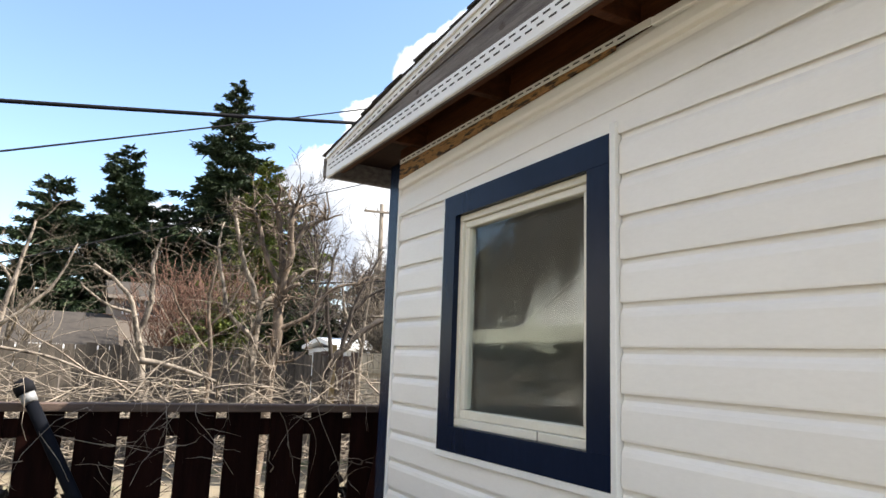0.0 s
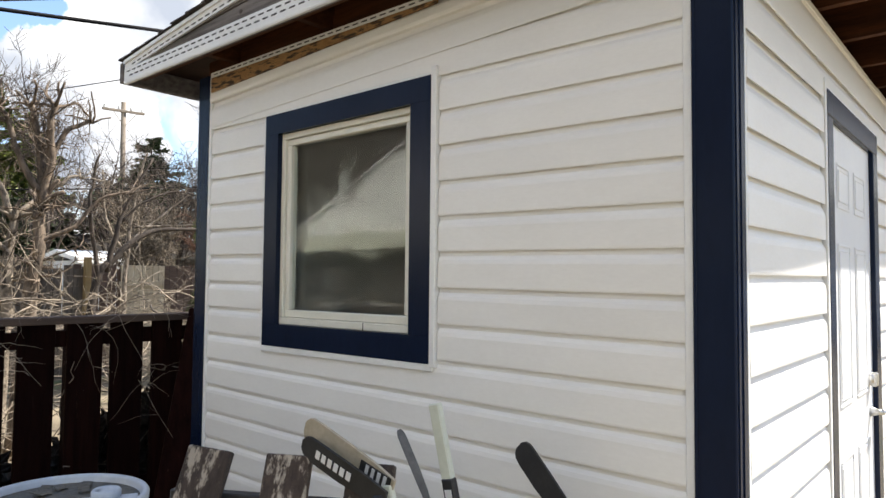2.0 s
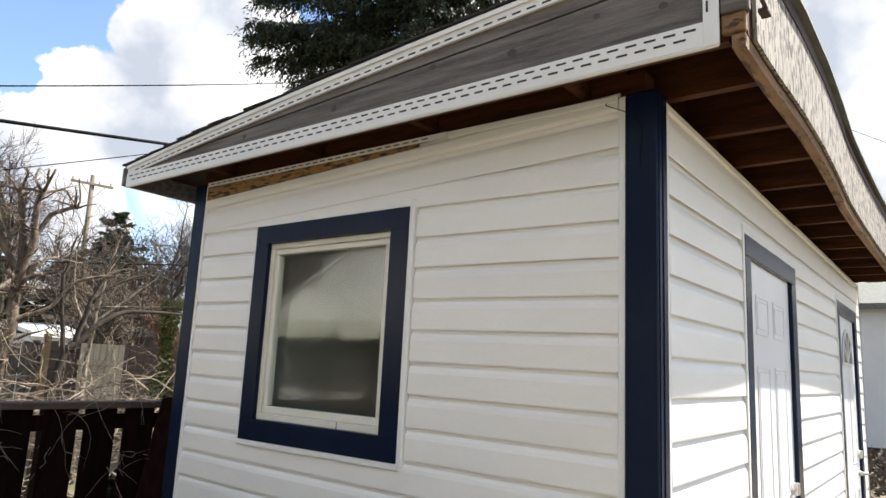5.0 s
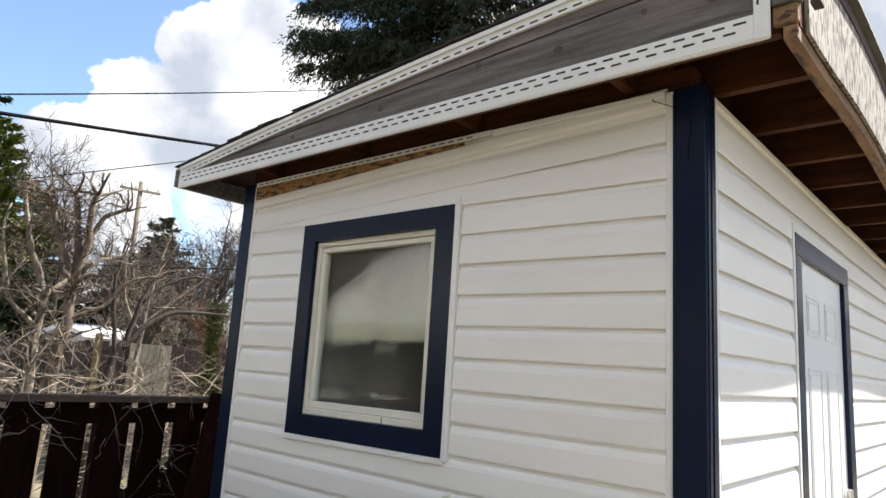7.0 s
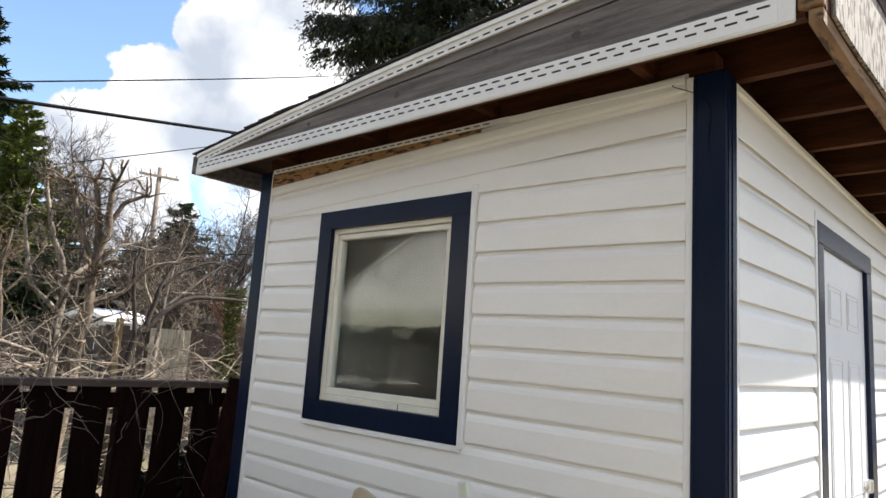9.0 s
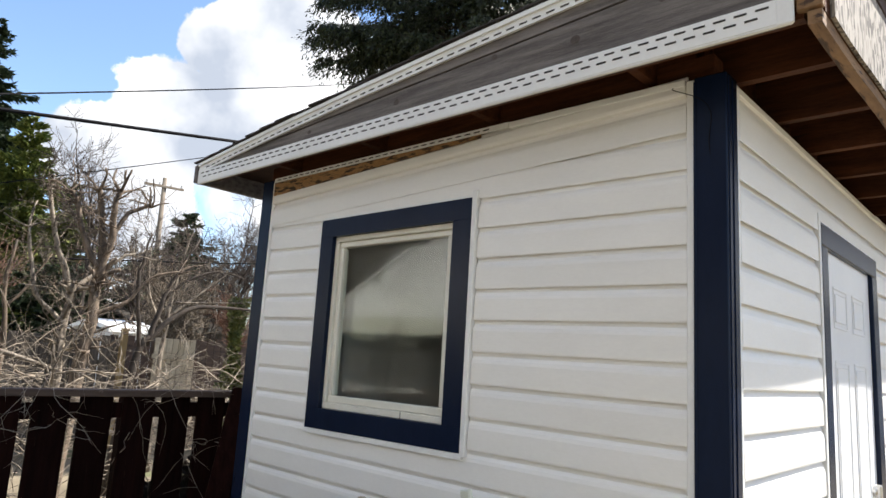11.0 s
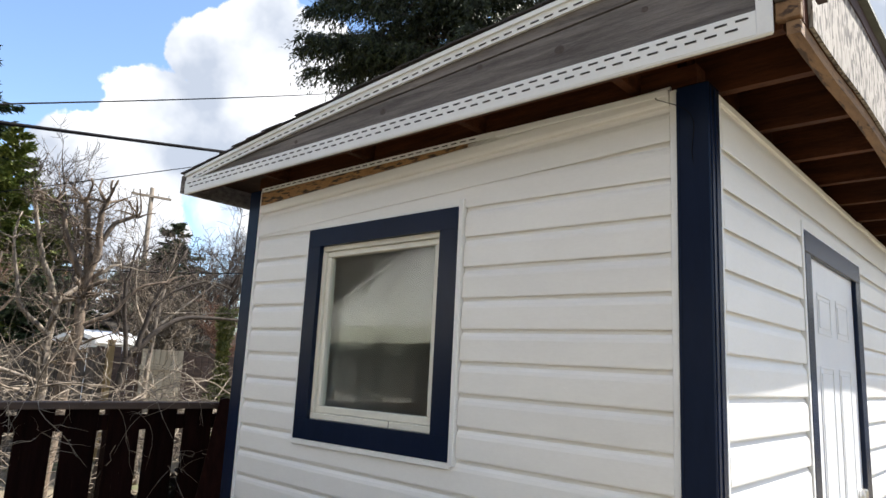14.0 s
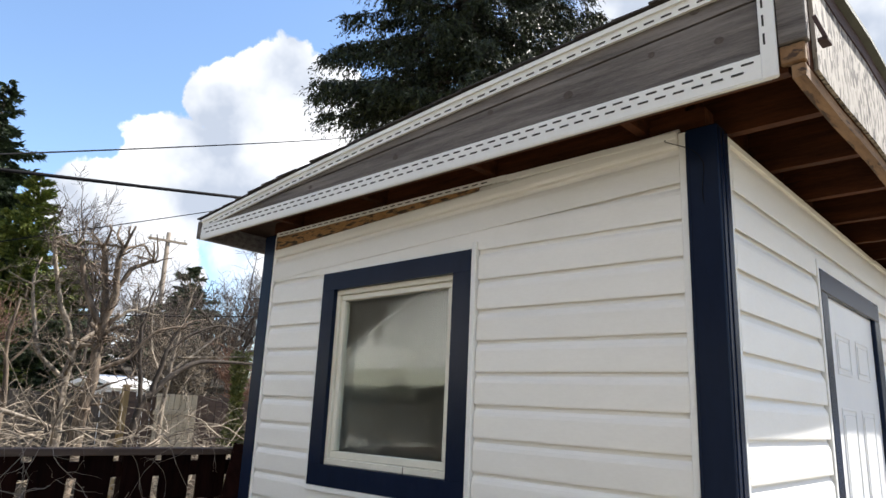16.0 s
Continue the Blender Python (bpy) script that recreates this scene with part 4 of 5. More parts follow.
limbed_tree("bare_tree", (-2.1, 7.6, GZ), [
    ([(-2.1, 7.6, GZ), (-2.0, 7.6, 1.6), (-1.9, 7.6, 2.3), (-1.8, 7.6, 2.8)], 0.05, 0.014),
    ([(-2.0, 7.6, 1.7), (-1.6, 7.6, 2.1), (-1.4, 7.6, 2.6)], 0.03, 0.010)],
    PALEBARK, "bare tree with pale fine branches", 12, 0.6, 1, TWIG)

# cut branches heaped behind the fence
brush = thing("brush_pile", (-0.6, 4.3, GZ), "heap of cut pale branches behind the fence", "brush", "", "stuff")
twigs = []
for _ in range(420):
    p = Vector((random.uniform(-2.6, 1.5), random.uniform(3.58, 5.0), random.uniform(0.75, 1.33)))
    d = Vector((random.gauss(0, 1.0), random.gauss(0, 0.35), random.gauss(0.12, 0.22)))
    r = random.choice((0.0025, 0.003, 0.004, 0.0065))
    line = wander(p, d, random.uniform(0.4, 1.1), 7, 0.16, -0.035)
    twigs.append((line, [r * (1 - 0.1 * k) for k in range(8)]))
    offshoots(line, r, 3, 0.3, 0.6, 0, twigs, 0.2, -0.05)
for _ in range(26):
    p = Vector((random.uniform(-2.2, 0.4), FY + 0.08, random.uniform(1.22, 1.32)))
    line = wander(p, (random.gauss(0, 0.6), -0.7, 0.3), random.uniform(0.25, 0.8), 8, 0.20, -0.26)
    twigs.append((line, [0.0026 * (1 - 0.09 * k) for k in range(9)]))
    offshoots(line, 0.003, 3, 0.16, 0.7, 0, twigs, 0.25, -0.12)
for _ in range(260):
    p = Vector((random.uniform(-2.6, 1.5), random.uniform(3.6, 4.6), random.uniform(GZ, 0.8)))
    line = wander(p, (random.gauss(0, 0.9), random.gauss(0, 0.35), random.gauss(0.3, 0.4)), random.uniform(0.4, 0.9), 6, 0.18, -0.02)
    twigs.append((line, [0.0045 * (1 - 0.1 * k) for k in range(7)]))
v, f = tubes(twigs, 4)
raw_part("branches", v, f, BRUSH, brush, "", "stuff")
logs = thing("cut_limb", (-0.5, 4.5, GZ), "thick pale cut limb lying on the brush heap", "branch")
v, f = tubes([(smooth_line([(-0.95, 4.5, 1.43), (-0.82, 4.5, 1.415), (-0.65, 4.48, 1.37), (-0.45, 4.4, 1.30)]), [0.024 - 0.0010 * k for k in range(13)]),
              (smooth_line([(-1.9, 4.6, 1.50), (-1.5, 4.6, 1.44), (-1.2, 4.5, 1.33), (-0.9, 4.4, 1.25)]), [0.012 - 0.0004 * k for k in range(13)]),
              (smooth_line([(-0.9, 4.45, 1.25), (-0.95, 4.45, 0.6), (-1.0, 4.4, GZ)]), [0.02] * 9)], 7)
raw_part("limb", v, f, PALEBARK, logs)


def needles(centres, ways, lengths, widths, rng, crossed=True):
    """Pointed sprays: one blade or two crossed blades each, as one array."""
    n = len(centres)
    ways = ways / np.linalg.norm(ways, axis=1)[:, None]
    side = np.cross(ways, rng.normal(size=(n, 3)))
    side /= np.linalg.norm(side, axis=1)[:, None] + 1e-9
    other = np.cross(ways, side)
    tip = centres + ways * lengths[:, None]
    mid = centres + ways * lengths[:, None] * 0.4
    w = widths[:, None]
    v = np.stack([centres, mid + side * w, tip, mid - side * w, mid + other * w, mid - other * w], 1).reshape(-1, 3)
    k = np.arange(n)[:, None] * 6
    if not crossed:
        v = np.delete(v.reshape(-1, 6, 3), (4, 5), 1).reshape(-1, 3)
        k = np.arange(n)[:, None] * 4
        return v, np.concatenate([k + np.array([[0, 1, 2]]), k + np.array([[0, 2, 3]])], 0)
    f = np.concatenate([k + np.array([[0, 1, 2]]), k + np.array([[0, 2, 3]]), k + np.array([[0, 4, 2]]), k + np.array([[0, 2, 5]])], 0)
    return v, f


def spruce(name, at, top, low, radius, seed, material, label, layers, per_branch, spray, droop=0.25, power=0.85, trunk_r=0.2, hang=0.0, slim=0.20):
    """A conifer: trunk, whorls of boughs that droop, and sprays of needles along them."""
    rng = np.random.default_rng(seed)
    tree = thing(name, at, label, "tree", "evergreen trees")
    base = np.array(at, float)
    height = top - low
    C, W, L, B = [], [], [], []
    boughs = []
    for i in range(layers):
        s = (i + rng.uniform(0, 0.8)) / layers
        z = low + height * s
        reach = radius * (1 - s) ** power * rng.uniform(0.72, 1.12) + 0.06 * radius
        if s < 0.12:
            reach *= 0.7 + 2.5 * s
        count = int(5 + 4 * (1 - s))
        turn = rng.uniform(0, 6.28)
        for j in range(count):
            a = turn + 6.283 * j / count + rng.normal(0, 0.25)
            r = reach * rng.uniform(0.45, 1.22)
            z = low + height * s + rng.uniform(-0.9, 0.9) * height / layers
            n = max(4, int(per_branch * r / radius))
            t = np.sort(rng.uniform(0.12, 1.0, n))
            out = np.array([math.cos(a), math.sin(a), 0.0])
            drop = -droop * r * t ** 1.6 + 0.22 * r * t * s + 0.10 * droop * r * np.clip(t - 0.7, 0, 1) * 3
            p = base[None, :] * [1, 1, 0] + out[None, :] * (r * t)[:, None]
            p[:, 2] = z + drop
            across = np.array([-out[1], out[0], 0.0])
            p += across[None, :] * (rng.normal(0, 0.13, n) * r * (1.15 - t) * 1.2)[:, None]
            p[:, 2] += rng.normal(0, 0.03 * r, n)
            d = out[None, :] * rng.uniform(0.4, 1.1, n)[:, None] + across[None, :] * rng.normal(0, 0.65, n)[:, None]
            d[:, 2] = rng.normal(-droop * 1.3 - hang, 0.35, n)
            if hang:
                p[:, 2] -= rng.uniform(0, 0.5, n) ** 2 * 1.6
            C.append(p)
            W.append(d)
            L.append(spray * rng.uniform(0.6, 1.35, n) * (0.65 + 0.5 * (1 - s)))
            B.append(spray * slim * rng.uniform(0.7, 1.4, n))
            e = [tuple(base * [1, 1, 0] + out * (r * q) + np.array([0, 0, z - droop * r * q ** 1.6 + 0.22 * r * q * s])) for q in (0, 0.35, 0.7, 0.95)]
            boughs.append((e, [trunk_r * 0.16 * (1 - s) + 0.01, trunk_r * 0.1, trunk_r * 0.06, 0.006]))
    v, f = needles(np.concatenate(C), np.concatenate(W), np.concatenate(L), np.concatenate(B), rng)
    raw_part("crown", v, f, material, tree, "", "", False)
    tv, tf = tubes([([(at[0], at[1], at[2]), (at[0], at[1], (low + top) / 2), (at[0], at[1], top - 0.1)], [trunk_r, trunk_r * 0.6, 0.02])] + boughs, 6)
    raw_part("trunk", tv, tf, DARKBARK, tree)
    return tree



def shaggy_spruce(at, top, low, radius, seed, material, label, count):
    """A close spruce: arching boughs hung with curtains of branchlets, each set with short sprays."""
    rng = np.random.default_rng(seed)
    tree = thing("spruce_tree", at, label, "tree", "evergreen trees")
    foot = np.array([at[0], at[1], 0.0])
    C, W, L, B, boughs = [], [], [], [], []
    for i in range(count):
        s = (i / count) ** 1.35
        z = low + (top - low) * s
        a = 2.39996 * i + rng.normal(0, 0.3)
        r = radius * (1 - s) ** 0.62 * rng.uniform(0.62, 1.06) + 0.2
        out = np.array([math.cos(a), math.sin(a), 0.0])
        across = np.array([-out[1], out[0], 0.0])

        def height_at(q):
            return z + r * (0.16 * q - 0.48 * q ** 2 + 0.16 * q ** 4)
        n = int(210 * r / radius) + 10
        q = rng.uniform(0.16, 1.0, n) ** 0.7
        u = rng.normal(0, 0.135, n) * r * (1.12 - q)
        root = foot + out * (r * q)[:, None] + across * u[:, None]
        root[:, 2] = height_at(q) - 0.22 * np.abs(u) + rng.normal(0, 0.03, n)
        hang = rng.uniform(0.15, 0.80, n) * (1.15 - 0.45 * q)
        way = out * rng.uniform(0.05, 0.55, n)[:, None] + across * (np.sign(u) * rng.uniform(0, 0.4, n))[:, None]
        way[:, 2] = -rng.uniform(0.5, 1.1, n)
        way /= np.linalg.norm(way, axis=1)[:, None]
        for k in range(11):
            t = (k + rng.uniform(0, 1, n)) / 11
            p = root + way * (hang * t)[:, None] + rng.normal(0, 0.018, (n, 3))
            C.append(p)
            W.append(way + rng.normal(0, 0.42, (n, 3)))
            L.append(rng.uniform(0.08, 0.17, n) * (1.15 - 0.45 * t))
            B.append(rng.uniform(0.010, 0.019, n))
        line = [tuple(foot + out * (r * e) + np.array([0, 0, height_at(e)])) for e in (0, 0.25, 0.5, 0.7, 0.88)]
        boughs.append((line, [0.05, 0.04, 0.03, 0.015, 0.004]))
    v, f = needles(np.concatenate(C), np.concatenate(W), np.concatenate(L), np.concatenate(B), rng, False)
    raw_part("crown", v, f, material, tree, "", "", False)
    tv, tf = tubes([([at, (at[0], at[1], (low + top) / 2), (at[0], at[1], top)], [0.32, 0.2, 0.02])] + boughs, 6)
    raw_part("trunk", tv, tf, DARKBARK, tree)


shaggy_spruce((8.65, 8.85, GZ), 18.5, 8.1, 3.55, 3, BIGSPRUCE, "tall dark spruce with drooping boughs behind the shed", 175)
spruce("spruce_tree", (7.0, 45.0, GZ), 20.2, 2.0, 6.0, 5, SPRUCE, "tall pointed dark spruce", 42, 420, 0.50, 0.10, 0.85, 0.25, 0.0, 0.10)
spruce("spruce_tree", (0.9, 46.0, GZ), 14.4, 1.5, 5.2, 6, SPRUCE, "broad dark spruce behind the houses", 36, 420, 0.50, 0.10, 0.70, 0.25, 0.0, 0.10)
spruce("spruce_tree", (-2.9, 45.0, GZ), 11.6, 1.0, 4.0, 7, SPRUCE, "lower dark spruce behind the houses", 30, 380, 0.50, 0.10, 0.6, 0.22, 0.0, 0.10)
spruce("spruce_tree", (3.6, 47.0, GZ), 11.4, 1.0, 3.2, 8, SPRUCE, "lower dark spruce behind the houses", 28, 240, 0.36, 0.22, 0.6, 0.22)
spruce("cedar_tree", (7.9, 38.0, GZ), 12.9, 0.3, 3.9, 9, CEDAR, "yellow-green cedar in front of the dark spruce", 40, 300, 0.40, -0.15, 0.75, 0.2, 0.0, 0.12)
spruce("pine_tree", (13.4, 31.0, GZ), 8.2, 0.8, 3.0, 10, SPRUCE, "dark evergreen beside the utility pole", 26, 260, 0.34, 0.10, 0.75, 0.2, 0.0, 0.13)
spruce("pine_tree", (8.6, 33.0, GZ), 8.6, 0.4, 2.6, 11, CEDAR, "green evergreen behind the fence", 26, 220, 0.32, 0.1, 0.5, 0.2)
spruce("pine_tree", (10.6, 28.5, GZ), 5.4, 0.4, 2.4, 14, SPRUCE, "dark evergreen in the tangle of bare trees", 24, 220, 0.30, 0.15, 0.5, 0.2)
spruce("hedge_tree", (6.4, 27.5, GZ), 4.3, 0.2, 2.0, 15, SPRUCE, "low dark green evergreen behind the back fence", 20, 170, 0.28, 0.12, 0.4, 0.15)
spruce("hedge_tree", (8.4, 29.0, GZ), 4.6, 0.2, 2.1, 16, SPRUCE, "low dark green evergreen behind the back fence", 20, 170, 0.28, 0.12, 0.4, 0.15)
spruce("hedge_tree", (4.2, 28.0, GZ), 3.9, 0.2, 2.0, 17, CEDAR, "low green evergreen shrub behind the back fence", 20, 170, 0.28, 0.12, 0.4, 0.15)
spruce("pine_tree", (32.0, 4.0, GZ), 9.5, 1.0, 3.2, 12, SPRUCE, "dark evergreen behind the pale outbuilding", 22, 45, 0.7, 0.2, 0.6, 0.2)
spruce("pine_tree", (36.0, 0.5, GZ), 8.0, 1.0, 3.0, 13, SPRUCE, "dark evergreen behind the pale outbuilding", 22, 45, 0.7, 0.2, 0.6, 0.2)


def leafless(name, at, height, seed, material, label, first=7, second=14, r0=0.12, spread=0.55):
    """A tall bare tree of fine upright twigs."""
    random.seed(seed)
    tree = thing(name, at, label, "tree", "far bare trees")
    base = Vector(at)
    limbs = []
    trunk = wander(base, (0, 0, 1), height * 0.75, 8, 0.05, 0.05)
    limbs.append((trunk, [r0 * (1 - 0.1 * k) for k in range(9)]))
    main = []
    for _ in range(first * 2):
        s = random.uniform(0.25, 1.0) * 7.9
        p = Vector(trunk[int(s)])
        a = random.uniform(0, 6.28)
        d = Vector((math.cos(a) * spread, math.sin(a) * spread, 0.75))
        line = wander(p, d, height * random.uniform(0.25, 0.42), 6, 0.12, 0.06)
        main.append((line, [r0 * 0.45 * (1 - 0.13 * k) for k in range(7)]))
    limbs += main
    for line, rad in main:
        offshoots(line, rad[3], second, height * 0.14, 0.6, 1, limbs, 0.14, 0.08, 0.2, 0.6)
    limbs = [(p, [max(q, 0.0068) for q in r]) for p, r in limbs]
    v, f = tubes(limbs, 4)
    raw_part("crown", v, f, material, tree)
    return tree


leafless("bare_tree", (6.6, 24.0, GZ), 8.6, 21, FARTWIG, "tall leafless tree with fine grey twigs")
leafless("bare_tree", (9.2, 25.5, GZ), 6.2, 22, FARTWIG, "tall leafless tree with fine grey twigs")
leafless("bare_tree", (10.9, 24.0, GZ), 6.7, 23, FARTWIG, "leafless tree with fine grey twigs")
leafless("bare_tree", (13.2, 27.0, GZ), 8.4, 24, FARTWIG, "leafless tree with fine grey twigs beside the pole")
leafless("bare_tree", (15.2, 27.5, GZ), 8.2, 25, FARTWIG, "leafless tree with fine grey twigs")
leafless("bare_tree", (-2.9, 22.0, GZ), 5.0, 26, TWIG, "pale leafless tree behind the fence", 4, 10)
leafless("bare_tree", (5.4, 14.5, GZ), 3.9, 27, TWIG, "small leafless tree behind the far fence")
leafless("bare_tree", (12.6, 23.5, GZ), 6.6, 29, FARTWIG, "leafless tree with fine grey twigs")
leafless("bare_tree", (11.5, 22.0, GZ), 4.6, 30, REDTWIG, "leafless tree with reddish twigs")
leafless("bare_tree", (8.4, 21.5, GZ), 4.9, 33, FARTWIG, "leafless tree with fine grey twigs")
leafless("bare_tree", (16.5, 24.0, GZ), 5.8, 28, FARTWIG, "leafless tree with fine grey twigs")
random.seed(40)

shrub = thing("red_shrub", (3.6, 29.0, GZ), "rounded leafless shrub of reddish twigs", "shrub")
limbs = []
for _ in range(150):
    a, s = random.uniform(0, 6.28), random.uniform(0.1, 0.75)
    d = Vector((math.cos(a) * s, math.sin(a) * s * 0.6, 1))
    line = wander((3.6 + random.gauss(0, 0.8), 29.0 + random.gauss(0, 0.45), GZ), d, random.uniform(4.0, 6.0), 6, 0.1)
    limbs.append((line, [0.03 - 0.003 * k for k in range(7)]))
    offshoots(line, 0.02, 8, 1.3, 0.55, 0, limbs, 0.15, 0.05, 0.3)
limbs = [(p, [max(q, 0.010) for q in r]) for p, r in limbs]
v, f = tubes(limbs, 3)
raw_part("crown", v, f, REDTWIG, shrub, "", "stuff")

# leafy column at the far fence
ivy = thing("ivy_shrub", (3.72, 9.1, GZ), "yellow-green leafy shrub climbing a post", "shrub")
rng = np.random.default_rng(4)
n = 2600
h = rng.uniform(0, 1, n)
a = rng.uniform(0, 6.28, n)
r = (0.20 + 0.12 * np.sin(h * 7)) * np.sqrt(rng.uniform(0.2, 1, n)) * (1.15 - 0.55 * h)
c = np.stack([3.72 + r * np.cos(a), 9.1 + r * np.sin(a), GZ + 0.1 + 2.35 * h], 1)
v, f = needles(c, rng.normal(size=(n, 3)) + [0, 0, 0.2], rng.uniform(0.05, 0.11, n), rng.uniform(0.016, 0.03, n), rng)
raw_part("leaves", v, f, IVY, ivy, "", "stuff", False)
v, f = tubes([([(3.72, 9.1, GZ), (3.73, 9.1, 1.2), (3.7, 9.1, 2.1)], [0.05, 0.04, 0.02])], 7)
raw_part("stem", v, f, DARKBARK, ivy)

# ---- far fence ----
farf = thing("far_fence", (1.0, 10.6, GZ), "weathered grey board fence along the back of the yard", "fence")
part("rail", box(-9.0, 2.50, 10.62, 10.66, 1.15, 1.24), FARFENCE, farf)
part("rail", box(-9.0, 2.50, 10.62, 10.66, 0.25, 0.34), FARFENCE, farf)
x = -9.0
while x < 2.42:
    part("fence_board", bar((x + 0.07, 10.6, GZ), (x + 0.07 + random.uniform(-0.01, 0.01), 10.6, 1.60 + random.uniform(-0.03, 0.03)), 0.136, 0.02, 0.002, (0, 1, 0)), FARFENCE, farf)
    x += 0.146
for x in (-7.8, -5.4, -3.0, -0.6, 1.6):
    part("fence_post", box(x - 0.05, x + 0.05, 10.53, 10.585, GZ, 1.68, 0.004), FARFENCE, farf)
yel = thing("fence_gate_post", (2.55, 10.5, GZ), "yellow new wooden fence post", "post")
part("post", box(2.51, 2.60, 10.45, 10.54, GZ, 1.76, 0.004), YELLOWWOOD, yel)
newf = thing("tan_fence", (3.5, 10.6, GZ), "newer tan board fence panel", "fence")
x = 3.12
while x < 3.80:
    part("fence_board", bar((x + 0.05, 10.6, GZ), (x + 0.05, 10.6, 1.65), 0.098, 0.02, 0.002, (0, 1, 0)), NEWFENCE, newf)
    x += 0.105
part("rail", box(3.08, 3.83, 10.56, 10.588, 1.30, 1.38, 0.003), NEWFENCE, newf)
part("rail", box(3.08, 3.83, 10.56, 10.588, 0.60, 0.68, 0.003), NEWFENCE, newf)
dark = thing("far_fence", (5.5, 10.7, GZ), "dark weathered board fence beyond the tan panel", "fence")
for a, b in ((2.40, 3.25), (3.70, 9.5)):
    x = a
    while x < b - 0.1:
        part("fence_board", bar((x + 0.065, 10.66, GZ), (x + 0.065, 10.66, 1.62 + random.uniform(-0.04, 0.04)), 0.126, 0.02, 0.002, (0, 1, 0)), CAP, dark)
        x += 0.135

# ---- utility pole and wires ----
pole = thing("utility_pole", (14.3, 36.0, GZ), "grey wooden utility pole with a crossarm", "utility pole")
part("shaft", rod([(14.36, 36, GZ), (14.3, 36, 5), (14.21, 36, 10.9)], [0.17, 0.15, 0.12], 14), POLEWOOD, pole, "", True)
part("crossarm", bar((13.05, 35.85, 10.33), (15.28, 35.85, 10.43), 0.11, 0.13, 0.01), POLEWOOD, pole)
for x in (13.15, 13.9, 14.55, 15.15):
    z = 10.33 + (x - 13.05) * 0.045 + 0.06
    part("insulator", lathe([(0.02, 0), (0.055, 0.05), (0.04, 0.1), (0.06, 0.14), (0.02, 0.2)], (x, 35.85, z), 10), CERAMIC, pole)
for a, b in (((13.55, 35.8, 10.35), (14.2, 35.86, 9.6)), ((14.9, 35.8, 10.4), (14.25, 35.86, 9.6))):
    part("brace", bar(a, b, 0.03, 0.015, 0, (0, 1, 0)), POLEWOOD, pole)


def wire(label, a, b, sag, r):
    w = thing("overhead_wire", a, label, "wire", "overhead wires")
    pts = []
    for k in range(25):
        s = k / 24
        p = Vector(a).lerp(Vector(b), s)
        pts.append((p.x, p.y, p.z - sag * 4 * s * (1 - s)))
    vv, ff = tubes([(pts, [r] * 25)], 6)
    raw_part("cable", vv, ff, CABLE, w)


wire("thick black cable running from the house to the shed roof", (-5.7, 2.02, 1.72), (-0.20, 2.63, 2.665), 0.03, 0.0085)
wire("thin black overhead wire across the sky", (-5.6, 4.12, 1.36), (14.5, 17.2, 12.1), 0.12, 0.011)
wire("thin black overhead wire across the sky", (-5.3, 7.75, 1.15), (16.0, 19.1, 10.95), 0.1, 0.010)
wire("thin black overhead wire crossing near the pole", (4.0, 20.0, 3.75), (26.0, 20.0, 6.9), 0.15, 0.022)
wire("thin black overhead wire crossing near the pole", (8.0, 20.5, 4.9), (26.0, 20.5, 7.9), 0.15, 0.012)
wire("pale wire from the spruce to the outbuilding", (7.3, 9.35, 10.7), (22.5, -6.3, 4.72), 0.05, 0.007)


# ---- far buildings ----
def cottage(name, x0, x1, y0, y1, eave, ridge, wall, roofing, label, panes=(), over=0.3, edge=TRIM):
    h = thing(name, ((x0 + x1) / 2, (y0 + y1) / 2, GZ), label, "house")
    part("wall", box(x0, x1, y0, y1, GZ, eave), wall, h)
    ym = (y0 + y1) / 2
    part("roof", prism([(y0 - over, eave - 0.05), (ym, ridge), (y1 + over, eave - 0.05), (y1 + over, eave + 0.07), (ym, ridge + 0.14), (y0 - over, eave + 0.07)], "x", x0 - over, x1 + over), roofing, h)
    part("fascia", box(x0 - over, x1 + over, y0 - over - 0.03, y0 - over - 0.002, eave - 0.08, eave + 0.08), edge, h)
    for a, b, c, d in panes:
        w = part("window", box(a - 0.06, b + 0.06, y0 - 0.04, y0 - 0.005, c - 0.06, d + 0.06), TRIM, h)
        part("pane", box(a, b, y0 - 0.05, y0 - 0.042, c, d), PANE, w)
    return h


cottage("trailer", 6.15, 7.35, 20.0, 23.0, 1.95, 2.15, STUCCO, WHITEROOF, "low outbuilding with a white metal roof", ((6.4, 7.0, 1.0, 1.6),), 0.2)
cottage("house", -9.0, 0.2, 30.0, 37.0, 1.7, 3.1, TANWALL, BROWNROOF, "low house with a brown shingled roof", ((-3.0, -2.0, 0.8, 1.5), (-6.0, -5.0, 0.8, 1.5)))
cottage("house", 0.3, 2.6, 33.0, 40.0, 4.0, 4.9, TANWALL, BROWNROOF, "pale two-storey house behind the shrub", ((0.7, 1.3, 3.3, 3.9), (1.6, 2.2, 3.3, 3.9)), 0.3, TANWALL)
cottage("house", 9.5, 14.5, 26.0, 32.0, 2.3, 3.1, DARKWALL, BROWNROOF, "dark house with a low roof behind the fence", ((10.5, 11.2, 1.2, 1.9),), 0.3, DARKWALL)


